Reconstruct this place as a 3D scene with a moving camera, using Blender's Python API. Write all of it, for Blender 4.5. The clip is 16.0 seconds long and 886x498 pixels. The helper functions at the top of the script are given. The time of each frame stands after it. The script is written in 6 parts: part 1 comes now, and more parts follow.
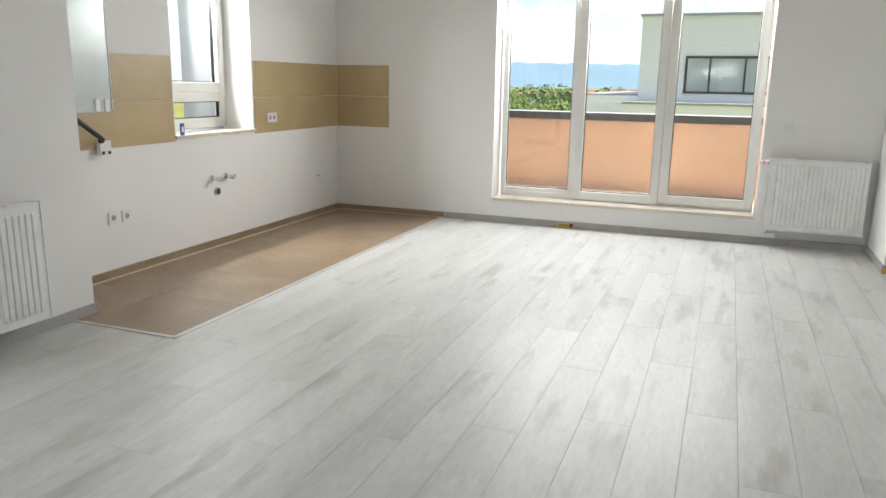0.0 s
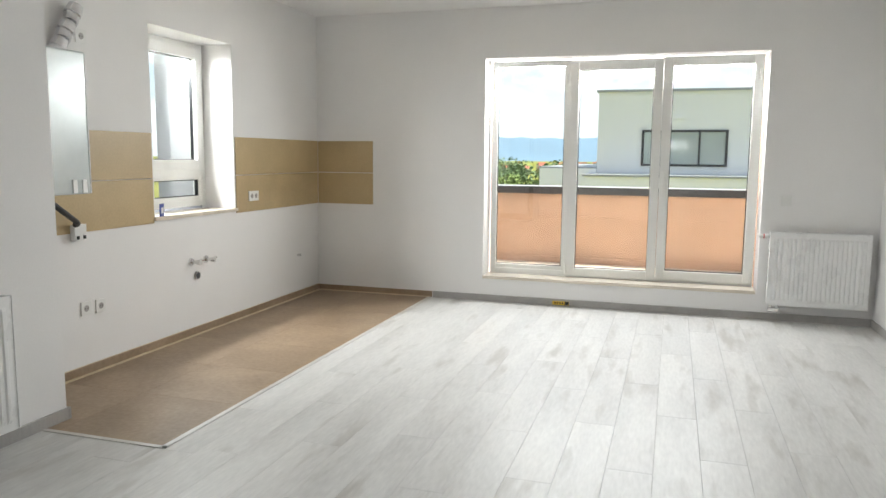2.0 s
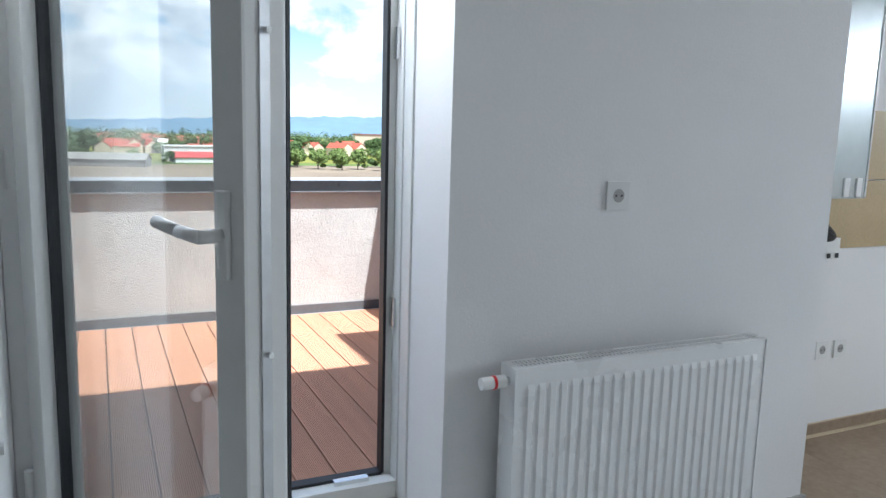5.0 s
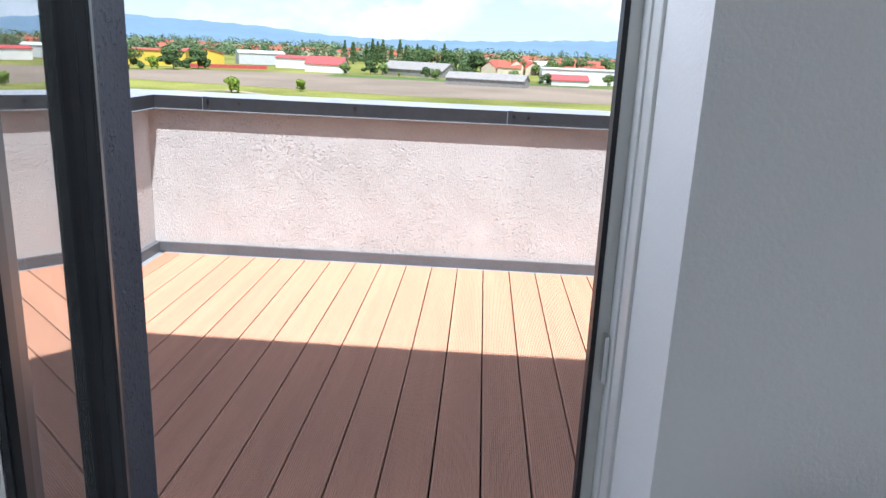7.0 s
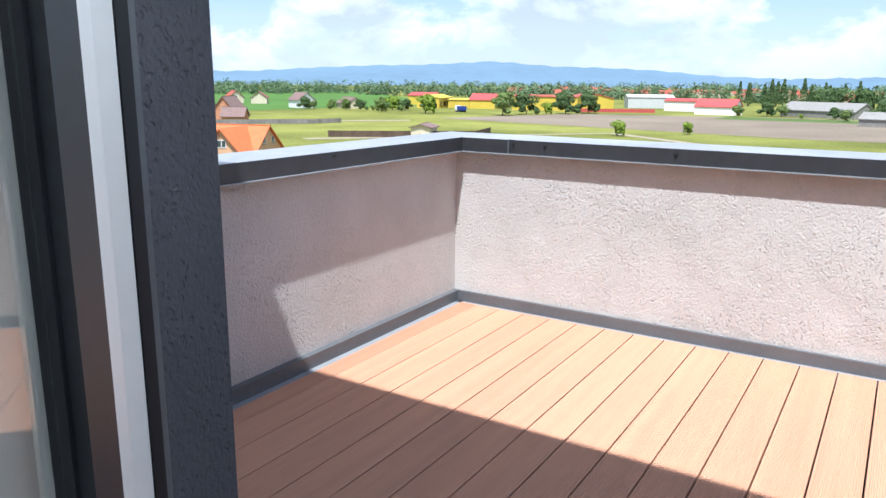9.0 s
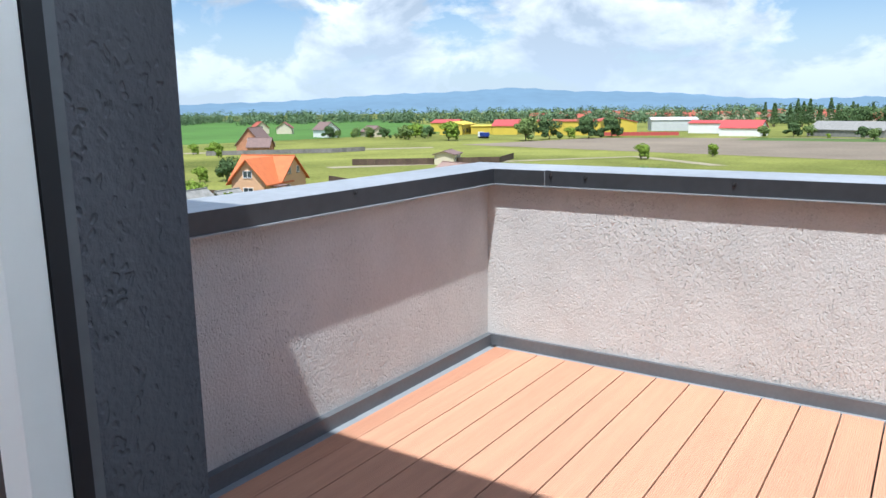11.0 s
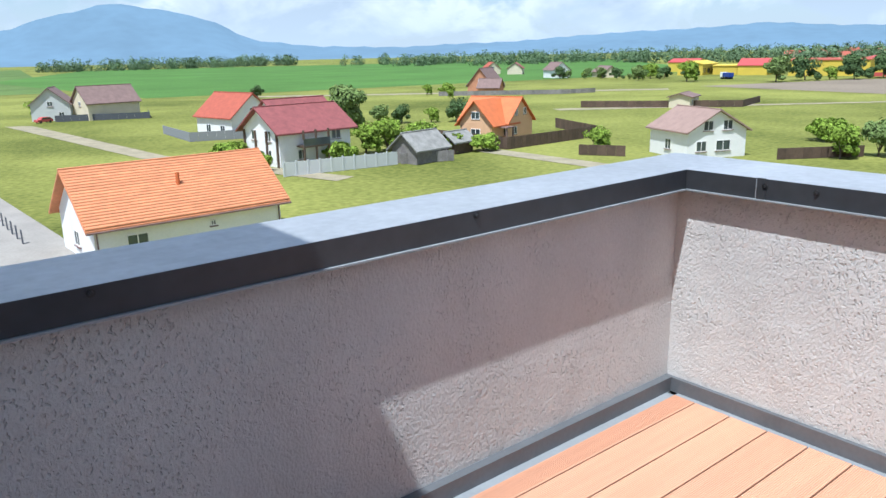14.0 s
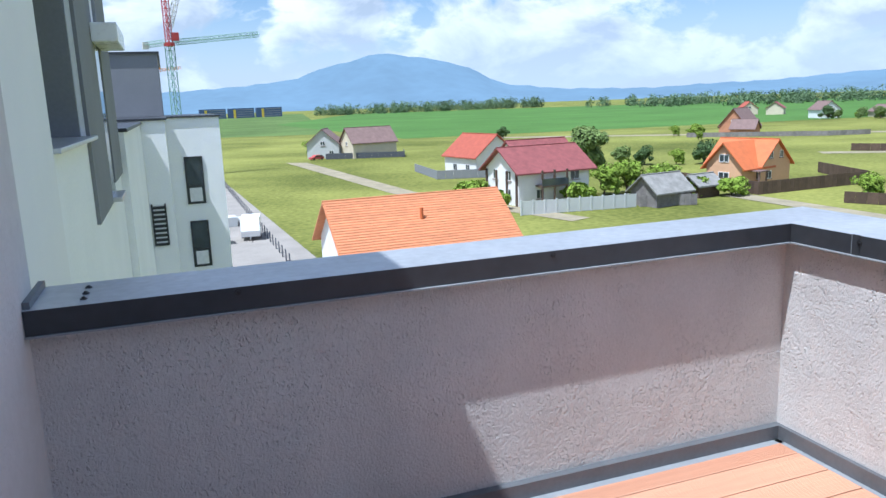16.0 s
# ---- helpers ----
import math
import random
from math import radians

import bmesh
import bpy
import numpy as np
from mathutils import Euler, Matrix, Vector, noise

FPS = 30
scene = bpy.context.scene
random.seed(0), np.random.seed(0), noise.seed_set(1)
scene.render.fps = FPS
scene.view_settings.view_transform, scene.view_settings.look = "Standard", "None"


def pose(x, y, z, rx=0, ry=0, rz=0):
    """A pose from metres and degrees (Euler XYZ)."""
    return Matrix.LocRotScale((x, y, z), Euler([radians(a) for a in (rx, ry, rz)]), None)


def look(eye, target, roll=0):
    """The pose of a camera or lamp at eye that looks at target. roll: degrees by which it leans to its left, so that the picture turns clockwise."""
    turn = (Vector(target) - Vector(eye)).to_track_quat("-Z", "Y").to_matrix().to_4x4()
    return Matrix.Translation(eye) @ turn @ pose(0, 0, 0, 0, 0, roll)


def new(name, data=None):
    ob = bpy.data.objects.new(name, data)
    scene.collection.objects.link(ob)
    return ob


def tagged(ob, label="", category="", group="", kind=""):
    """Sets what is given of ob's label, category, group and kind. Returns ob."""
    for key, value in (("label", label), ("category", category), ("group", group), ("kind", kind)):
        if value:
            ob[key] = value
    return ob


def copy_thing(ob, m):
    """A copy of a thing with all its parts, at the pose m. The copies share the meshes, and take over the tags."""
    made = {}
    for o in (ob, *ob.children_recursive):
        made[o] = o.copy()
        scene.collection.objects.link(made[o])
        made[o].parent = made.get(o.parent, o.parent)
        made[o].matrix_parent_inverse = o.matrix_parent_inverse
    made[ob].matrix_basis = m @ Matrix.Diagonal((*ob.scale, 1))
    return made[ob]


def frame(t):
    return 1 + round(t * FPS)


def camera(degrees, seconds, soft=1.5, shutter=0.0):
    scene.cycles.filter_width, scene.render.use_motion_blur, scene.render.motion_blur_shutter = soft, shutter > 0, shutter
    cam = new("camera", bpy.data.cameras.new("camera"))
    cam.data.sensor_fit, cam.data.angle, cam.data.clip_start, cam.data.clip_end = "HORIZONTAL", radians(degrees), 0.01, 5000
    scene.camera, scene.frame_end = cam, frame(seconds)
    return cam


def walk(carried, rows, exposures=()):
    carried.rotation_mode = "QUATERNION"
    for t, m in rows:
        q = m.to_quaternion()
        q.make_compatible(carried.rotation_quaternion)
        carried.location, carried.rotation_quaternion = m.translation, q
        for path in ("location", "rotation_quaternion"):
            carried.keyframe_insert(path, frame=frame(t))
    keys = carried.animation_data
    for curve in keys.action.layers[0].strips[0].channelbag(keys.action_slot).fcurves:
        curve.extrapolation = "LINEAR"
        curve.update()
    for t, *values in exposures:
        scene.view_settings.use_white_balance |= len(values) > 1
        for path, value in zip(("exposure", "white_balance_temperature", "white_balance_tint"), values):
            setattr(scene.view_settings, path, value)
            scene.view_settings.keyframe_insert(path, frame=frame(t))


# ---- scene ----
cam = camera(62.0, 16.0)
PATH = [
    (0, (-0.116, 0.08, 1.317), (-0.807, 1.904, 0.874), 0.9),
    (0.5, (-0.156, 0.196, 1.321), (-0.712, 2.076, 0.926), 0.5),
    (1, (-0.231, 0.257, 1.321), (-0.723, 2.167, 0.991), 0.4),
    (1.5, (-0.359, 0.281, 1.331), (-0.856, 2.198, 1.052), 0.5),
    (2, (-0.533, 0.282, 1.328), (-1.121, 2.177, 1.078), 0.5),
    (2.4, (-0.643, 0.287, 1.316), (-1.41, 2.118, 1.073), 0.6),
    (2.5, (-0.672, 0.276, 1.315), (-1.491, 2.084, 1.072), 0.7),
    (3, (-0.811, 0.349, 1.305), (-1.95, 1.973, 1.052), 1.0),
    (3.5, (-0.971, 0.456, 1.314), (-2.375, 1.853, 1.04), 1.2),
    (4, (-1.235, 0.556, 1.308), (-2.803, 1.764, 1.018), 1.3),
    (4.5, (-1.458, 0.678, 1.313), (-3.147, 1.708, 1.021), 1.5),
    (4.7, (-1.544, 0.761, 1.307), (-3.277, 1.715, 1.012), 1.5),
    (6.8, (-2.411, 1.393, 1.29), (-4.351, 1.427, 0.803), 2.7),
    (7, (-2.458, 1.433, 1.307), (-4.386, 1.347, 0.779), 2.5),
    (7.5, (-2.656, 1.504, 1.24), (-4.54, 1.139, 0.674), 2.1),
    (8, (-2.827, 1.537, 1.242), (-4.641, 0.911, 0.678), 1.9),
    (8.5, (-3.013, 1.621, 1.261), (-4.724, 0.724, 0.745), 1.6),
    (10.8, (-3.367, 1.494, 1.286), (-4.96, 0.341, 0.925), -0.5),
    (11, (-3.405, 1.417, 1.278), (-5.036, 0.321, 0.904), -0.7),
    (11.5, (-3.528, 1.353, 1.293), (-5.195, 0.323, 0.893), -1.0),
    (12, (-3.666, 1.285, 1.34), (-5.303, 0.215, 0.922), -0.9),
    (12.5, (-3.808, 1.234, 1.381), (-5.378, 0.063, 0.977), -0.8),
    (13, (-3.898, 1.217, 1.476), (-5.367, -0.063, 1.022), -1.1),
    (13.5, (-4.039, 1.182, 1.425), (-5.389, -0.209, 0.936), -1.1),
    (14, (-4.163, 1.164, 1.431), (-5.364, -0.349, 0.915), -1.3),
    (14.5, (-4.296, 1.283, 1.435), (-5.276, -0.383, 0.921), -0.8),
    (15, (-4.423, 1.488, 1.453), (-5.231, -0.272, 0.956), -0.7),
    (15.5, (-4.414, 1.656, 1.482), (-5.124, -0.157, 1.023), -1.5),
    (16, (-4.348, 1.796, 1.503), (-5.014, -0.048, 1.11), -2.1),
]
EXPOSURE = [(0, 1.30, 6750, 9), (3, 1.33, 6750, 9), (3.6, 1.42, 6450, 8), (4.2, 1.40, 6000, 7), (4.7, 1.26, 5800, 7), (7, 0.9, 5700, 11),
            (8.5, 0.82, 5700, 10), (11, 0.52, 5650, 7), (13, 0.46, 5600, 6), (14.5, 0.5, 5450, 7), (16, 0.5, 5300, 9)]
walk(cam, [(t, look(e, a, r)) for t, e, a, r in PATH], EXPOSURE)

# ---- world, sun, window light ----
SUN_DIR = Vector((0.40, 0.15, 1.0)).normalized()
world = bpy.data.worlds.new("world")
scene.world = world
world.use_nodes = True


def build_world():
    nt = world.node_tree
    nt.nodes.clear()
    out = nt.nodes.new("ShaderNodeOutputWorld")
    bg = nt.nodes.new("ShaderNodeBackground")
    sky = nt.nodes.new("ShaderNodeTexSky")
    sky.sky_type = "NISHITA"
    sky.sun_disc = False
    sky.sun_elevation = math.asin(SUN_DIR.z)
    sky.sun_rotation = math.atan2(SUN_DIR.x, SUN_DIR.y)
    sky.dust_density = 1.6
    sky.altitude = 550
    sky.ozone_density = 2.0
    tc = nt.nodes.new("ShaderNodeTexCoord")
    sep = nt.nodes.new("ShaderNodeSeparateXYZ")
    nt.links.new(tc.outputs["Generated"], sep.inputs[0])
    # heaped clouds: lobes a little wider than high, grey where more cloud lies above them
    def cloud(lift):
        mp = nt.nodes.new("ShaderNodeMapping")
        mp.inputs["Location"].default_value = (0.35, 1.9, lift)
        mp.inputs["Scale"].default_value = (1.0, 1.0, 1.9)
        nt.links.new(tc.outputs["Generated"], mp.inputs[0])
        n = nt.nodes.new("ShaderNodeTexNoise")
        n.inputs["Scale"].default_value = 6.4
        n.inputs["Detail"].default_value = 9
        n.inputs["Roughness"].default_value = 0.57
        n.inputs["Distortion"].default_value = 0.25
        nt.links.new(mp.outputs[0], n.inputs["Vector"])
        return n
    ramp = nt.nodes.new("ShaderNodeValToRGB")
    ramp.color_ramp.elements[0].position = 0.42
    ramp.color_ramp.elements[1].position = 0.50
    nt.links.new(cloud(0.0).outputs["Fac"], ramp.inputs[0])
    shade = nt.nodes.new("ShaderNodeValToRGB")
    shade.color_ramp.elements[0].position = 0.40
    shade.color_ramp.elements[0].color = (8.3, 8.35, 8.4, 1)
    shade.color_ramp.elements[1].position = 0.58
    shade.color_ramp.elements[1].color = (4.1, 4.6, 5.2, 1)
    nt.links.new(cloud(0.09).outputs["Fac"], shade.inputs[0])
    # the sky opens towards the zenith
    zen = nt.nodes.new("ShaderNodeMapRange")
    zen.inputs["From Min"].default_value, zen.inputs["From Max"].default_value = 0.22, 0.55
    zen.inputs["To Min"].default_value, zen.inputs["To Max"].default_value = 1.0, 0.28
    nt.links.new(sep.outputs["Z"], zen.inputs["Value"])
    cov = nt.nodes.new("ShaderNodeMath"); cov.operation = "MULTIPLY"
    nt.links.new(ramp.outputs[0], cov.inputs[0]); nt.links.new(zen.outputs[0], cov.inputs[1])
    mix = nt.nodes.new("ShaderNodeMix"); mix.data_type = "RGBA"
    nt.links.new(cov.outputs[0], mix.inputs["Factor"])
    nt.links.new(sky.outputs[0], mix.inputs["A"])
    nt.links.new(shade.outputs[0], mix.inputs["B"])
    # pale haze towards the horizon
    hz = nt.nodes.new("ShaderNodeMapRange")
    hz.inputs["From Min"].default_value, hz.inputs["From Max"].default_value = 0.0, 0.13
    hz.inputs["To Min"].default_value, hz.inputs["To Max"].default_value = 0.85, 0.0
    nt.links.new(sep.outputs["Z"], hz.inputs["Value"])
    mh = nt.nodes.new("ShaderNodeMix"); mh.data_type = "RGBA"
    mh.inputs["B"].default_value = (5.4, 6.1, 6.8, 1)
    nt.links.new(hz.outputs[0], mh.inputs["Factor"])
    nt.links.new(mix.outputs["Result"], mh.inputs["A"])
    nt.links.new(mh.outputs["Result"], bg.inputs[0])
    bg.inputs[1].default_value = 0.098
    nt.links.new(bg.outputs[0], out.inputs[0])


build_world()
sun = new("sun", bpy.data.lights.new("sun", "SUN"))
sun.data.energy, sun.data.angle, sun.data.color = 4.7, radians(0.53), (1.0, 0.95, 0.87)
sun.matrix_world = look(SUN_DIR * 50, (0, 0, 0))


def window_lamp(name, eye, target, sx, sy, watts):
    lamp = new(name, bpy.data.lights.new(name, "AREA"))
    lamp.data.shape, lamp.data.size, lamp.data.size_y, lamp.data.energy = "RECTANGLE", sx, sy, watts
    lamp.data.color = (0.93, 0.97, 1.0)
    lamp.matrix_world = look(eye, target)


# added area lamps under the lintels of the openings strengthen the sky light indoors
window_lamp("fill_balcony_window", (-1.0, 7.25, 2.10), (-1.0, 5.8, 1.75), 2.1, 0.20, 54)
window_lamp("fill_kitchen_window", (-4.36, 4.92, 2.09), (-3.2, 4.9, 1.6), 0.80, 0.16, 27)
window_lamp("fill_terrace_door", (-3.86, 1.22, 2.12), (-2.6, 1.3, 1.7), 0.85, 0.10, 9)

# ---- materials ----


def mat(name, col, rough=0.6, metal=0.0, var=0.06, scale=6.0, fine=60.0, bump=0.0, bump_scale=120.0, stretch=(1, 1, 1),
        rand=0.0, coat=0.0, col2=None, spec=0.5, pits=0.0):
    """A surface with colour varied at two scales, bump, and a tint for each object."""
    m = bpy.data.materials.new(name)
    m.use_nodes = True
    nt = m.node_tree
    b = nt.nodes["Principled BSDF"]
    b.inputs["Metallic"].default_value = metal
    b.inputs["Specular IOR Level"].default_value = spec
    b.inputs["Coat Weight"].default_value = coat
    tc = nt.nodes.new("ShaderNodeTexCoord")
    mp = nt.nodes.new("ShaderNodeMapping")
    mp.inputs["Scale"].default_value = stretch
    nt.links.new(tc.outputs["Object"], mp.inputs[0])
    vec = mp.outputs[0]
    if rand:
        oi = nt.nodes.new("ShaderNodeObjectInfo")
        add = nt.nodes.new("ShaderNodeVectorMath"); add.operation = "MULTIPLY_ADD"
        add.inputs[1].default_value = (37.0, 91.0, 53.0)
        cx = nt.nodes.new("ShaderNodeCombineXYZ")
        for i in range(3):
            nt.links.new(oi.outputs["Random"], cx.inputs[i])
        nt.links.new(cx.outputs[0], add.inputs[0])
        nt.links.new(vec, add.inputs[2])
        vec = add.outputs[0]
    na = nt.nodes.new("ShaderNodeTexNoise"); na.inputs["Scale"].default_value = scale; na.inputs["Detail"].default_value = 5
    nb = nt.nodes.new("ShaderNodeTexNoise"); nb.inputs["Scale"].default_value = fine; nb.inputs["Detail"].default_value = 3
    nt.links.new(vec, na.inputs["Vector"]); nt.links.new(vec, nb.inputs["Vector"])
    av = nt.nodes.new("ShaderNodeMath"); av.operation = "MULTIPLY_ADD"; av.inputs[1].default_value = 0.4
    nt.links.new(nb.outputs["Fac"], av.inputs[0])
    a2 = nt.nodes.new("ShaderNodeMath"); a2.operation = "MULTIPLY"; a2.inputs[1].default_value = 0.6
    nt.links.new(na.outputs["Fac"], a2.inputs[0]); nt.links.new(a2.outputs[0], av.inputs[2])
    val = av.outputs[0]
    if rand:
        r2 = nt.nodes.new("ShaderNodeMath"); r2.operation = "MULTIPLY_ADD"; r2.inputs[1].default_value = rand
        nt.links.new(oi.outputs["Random"], r2.inputs[0])
        r3 = nt.nodes.new("ShaderNodeMath"); r3.operation = "SUBTRACT"; r3.inputs[1].default_value = rand / 2
        nt.links.new(val, r2.inputs[2]); nt.links.new(r2.outputs[0], r3.inputs[0])
        val = r3.outputs[0]
    ramp = nt.nodes.new("ShaderNodeValToRGB")
    lo = [max(0.0, c * (1 - var * 2)) for c in col]
    hi = list(col2) if col2 else [min(0.95, c * (1 + var * 2)) for c in col]
    ramp.color_ramp.elements[0].position, ramp.color_ramp.elements[1].position = 0.32, 0.68
    ramp.color_ramp.elements[0].color = (*lo, 1)
    ramp.color_ramp.elements[1].color = (*hi, 1)
    nt.links.new(val, ramp.inputs[0])
    nt.links.new(ramp.outputs[0], b.inputs["Base Color"])
    rr = nt.nodes.new("ShaderNodeMath"); rr.operation = "MULTIPLY_ADD"; rr.inputs[1].default_value = 0.12; rr.inputs[2].default_value = rough - 0.06
    nt.links.new(na.outputs["Fac"], rr.inputs[0]); nt.links.new(rr.outputs[0], b.inputs["Roughness"])
    if bump:
        bn = nt.nodes.new("ShaderNodeBump"); bn.inputs["Distance"].default_value = bump
        bt = nt.nodes.new("ShaderNodeTexNoise"); bt.inputs["Scale"].default_value = bump_scale; bt.inputs["Detail"].default_value = 4
        nt.links.new(vec, bt.inputs["Vector"])
        height = bt.outputs["Fac"]
        if pits:
            v = nt.nodes.new("ShaderNodeTexVoronoi"); v.inputs["Scale"].default_value = pits
            wn = nt.nodes.new("ShaderNodeTexNoise"); wn.inputs["Scale"].default_value = 45.0
            nt.links.new(vec, wn.inputs["Vector"])
            wv = nt.nodes.new("ShaderNodeVectorMath"); wv.operation = "MULTIPLY_ADD"
            wv.inputs[1].default_value = (0.028, 0.028, 0.028)
            nt.links.new(wn.outputs["Color"], wv.inputs[0]); nt.links.new(vec, wv.inputs[2])
            nt.links.new(wv.outputs[0], v.inputs["Vector"])
            pr = nt.nodes.new("ShaderNodeValToRGB")
            pr.color_ramp.elements[0].position, pr.color_ramp.elements[1].position = 0.18, 0.36
            nt.links.new(v.outputs["Distance"], pr.inputs[0])
            # pits gather in drifts and leave smoother trowelled patches
            pn = nt.nodes.new("ShaderNodeTexNoise"); pn.inputs["Scale"].default_value = 5.0; pn.inputs["Detail"].default_value = 4
            nt.links.new(vec, pn.inputs["Vector"])
            pm = nt.nodes.new("ShaderNodeMapRange")
            pm.inputs["From Min"].default_value, pm.inputs["From Max"].default_value = 0.42, 0.62
            pm.inputs["To Min"].default_value, pm.inputs["To Max"].default_value = 0.12, 1.0
            nt.links.new(pn.outputs["Fac"], pm.inputs["Value"])
            pk = nt.nodes.new("ShaderNodeMath"); pk.operation = "MULTIPLY"
            nt.links.new(pr.outputs[0], pk.inputs[0]); nt.links.new(pm.outputs[0], pk.inputs[1])
            mm = nt.nodes.new("ShaderNodeMath"); mm.operation = "MULTIPLY_ADD"; mm.inputs[1].default_value = 0.9
            nt.links.new(pk.outputs[0], mm.inputs[0]); nt.links.new(bt.outputs["Fac"], mm.inputs[2])
            height = mm.outputs[0]
        nt.links.new(height, bn.inputs["Height"])
        nt.links.new(bn.outputs[0], b.inputs["Normal"])
    return m


def glass_mat(name, tint=(0.96, 0.98, 0.97)):
    """Thin double pane: clear, with a mirror gloss that grows at grazing angles."""
    m = bpy.data.materials.new(name)
    m.use_nodes = True
    nt = m.node_tree
    nt.nodes.clear()
    out = nt.nodes.new("ShaderNodeOutputMaterial")
    tr = nt.nodes.new("ShaderNodeBsdfTransparent"); tr.inputs[0].default_value = (*tint, 1)
    gl = nt.nodes.new("ShaderNodeBsdfGlossy"); gl.inputs["Roughness"].default_value = 0.0
    lw = nt.nodes.new("ShaderNodeLayerWeight"); lw.inputs[0].default_value = 0.5
    pw = nt.nodes.new("ShaderNodeMath"); pw.operation = "POWER"; pw.inputs[1].default_value = 2.4
    ad = nt.nodes.new("ShaderNodeMath"); ad.operation = "MULTIPLY_ADD"; ad.inputs[1].default_value = 0.95; ad.inputs[2].default_value = 0.05
    mx = nt.nodes.new("ShaderNodeMixShader")
    nt.links.new(lw.outputs["Facing"], pw.inputs[0]); nt.links.new(pw.outputs[0], ad.inputs[0])
    nt.links.new(ad.outputs[0], mx.inputs[0])
    nt.links.new(tr.outputs[0], mx.inputs[1]); nt.links.new(gl.outputs[0], mx.inputs[2])
    nt.links.new(mx.outputs[0], out.inputs[0])
    return m


PAINT = mat("white_wall_paint", (0.85, 0.84, 0.83), 0.85, var=0.012, scale=2.0, fine=90, bump=0.0006, bump_scale=160, spec=0.25)
CEIL = mat("ceiling_paint", (0.86, 0.855, 0.85), 0.9, var=0.01, scale=1.5, fine=60, spec=0.2)


def add_knots(m, dark, scale, amount):
    """Soft dark knots and smudges, stretched along the grain, over a plank's colour."""
    nt = m.node_tree
    b = nt.nodes["Principled BSDF"]
    src = b.inputs["Base Color"].links[0].from_socket
    vec = [n for n in nt.nodes if n.type == "TEX_NOISE"][0].inputs["Vector"].links[0].from_socket
    n1 = nt.nodes.new("ShaderNodeTexNoise"); n1.inputs["Scale"].default_value = scale; n1.inputs["Detail"].default_value = 6
    nt.links.new(vec, n1.inputs["Vector"])
    r = nt.nodes.new("ShaderNodeValToRGB")
    r.color_ramp.elements[0].position, r.color_ramp.elements[1].position = 0.57, 0.72
    nt.links.new(n1.outputs["Fac"], r.inputs[0])
    k = nt.nodes.new("ShaderNodeMath"); k.operation = "MULTIPLY"; k.inputs[1].default_value = amount
    nt.links.new(r.outputs[0], k.inputs[0])
    mx = nt.nodes.new("ShaderNodeMix"); mx.data_type = "RGBA"
    nt.links.new(k.outputs[0], mx.inputs["Factor"])
    nt.links.new(src, mx.inputs["A"])
    mx.inputs["B"].default_value = (*dark, 1)
    nt.links.new(mx.outputs["Result"], b.inputs["Base Color"])


LAMINATE = mat("pale_oak_laminate", (0.565, 0.56, 0.545), 0.42, var=0.05, scale=2.0, fine=26, stretch=(2.6, 0.5, 1), rand=0.10,
               bump=0.0003, bump_scale=60, col2=(0.68, 0.675, 0.655), spec=0.32)
add_knots(LAMINATE, (0.35, 0.33, 0.30), 3.0, 0.6)
SUBFLOOR = mat("laminate_joint", (0.42, 0.40, 0.38), 0.8)
TILE = mat("brown_floor_tile", (0.29, 0.20, 0.125), 0.42, var=0.10, scale=3.2, fine=40, rand=0.08, col2=(0.38, 0.28, 0.19), bump=0.0003, bump_scale=90)
GROUT = mat("beige_grout", (0.62, 0.51, 0.36), 0.9)
TILEDUST = mat("light_floor_strip", (0.60, 0.59, 0.57), 0.4, metal=0.2)
BACKSPLASH = mat("ochre_wall_tile", (0.50, 0.375, 0.205), 0.40, var=0.05, scale=4, fine=70, rand=0.06)
BASEBOARD = mat("grey_baseboard", (0.40, 0.385, 0.37), 0.5, var=0.06, scale=8, fine=60, stretch=(1, 6, 1))
UPVC = mat("white_upvc", (0.80, 0.80, 0.775), 0.32, var=0.012, scale=3, fine=40)
GASKET = mat("black_gasket", (0.012, 0.013, 0.016), 0.5)
STONE = mat("cream_stone_sill", (0.72, 0.65, 0.55), 0.25, var=0.05, scale=5, fine=80)
ENAMEL = mat("white_enamel", (0.87, 0.87, 0.86), 0.28, var=0.01)
PLASTIC = mat("white_plastic", (0.80, 0.80, 0.78), 0.35, var=0.01)
# real dark plastic, and also painted shade in slots and holes
DARKP = mat("dark_plastic_and_shade", (0.02, 0.02, 0.022), 0.5)
REDP = mat("red_plastic", (0.6, 0.02, 0.02), 0.4)
BLUEP = mat("blue_card", (0.02, 0.05, 0.28), 0.5)
PAPER = mat("white_card", (0.75, 0.75, 0.75), 0.7)
CHROME = mat("chrome", (0.72, 0.72, 0.72), 0.16, metal=1.0, var=0.03)
STEEL = mat("galvanised_sheet", (0.62, 0.63, 0.64), 0.38, metal=0.85, var=0.06, scale=6, fine=30)
FOIL = mat("crumpled_foil", (0.7, 0.7, 0.72), 0.25, metal=1.0)
YELLOWL = mat("yellow_label", (0.75, 0.50, 0.05), 0.5)
STUCCO = mat("greige_stucco", (0.57, 0.558, 0.545), 0.95, var=0.05, scale=3, fine=130, bump=0.0048, bump_scale=130, pits=80, stretch=(1, 1, 0.75), spec=0.15)
STUCCO_D = mat("dark_grey_stucco", (0.105, 0.11, 0.125), 0.95, var=0.06, scale=4, fine=120, bump=0.0035, bump_scale=120, pits=70, stretch=(1, 1, 0.75), spec=0.15)
STUCCO_W = mat("white_stucco", (0.89, 0.89, 0.89), 0.95, var=0.03, scale=0.5, fine=20, bump=0.004, bump_scale=60, spec=0.1)
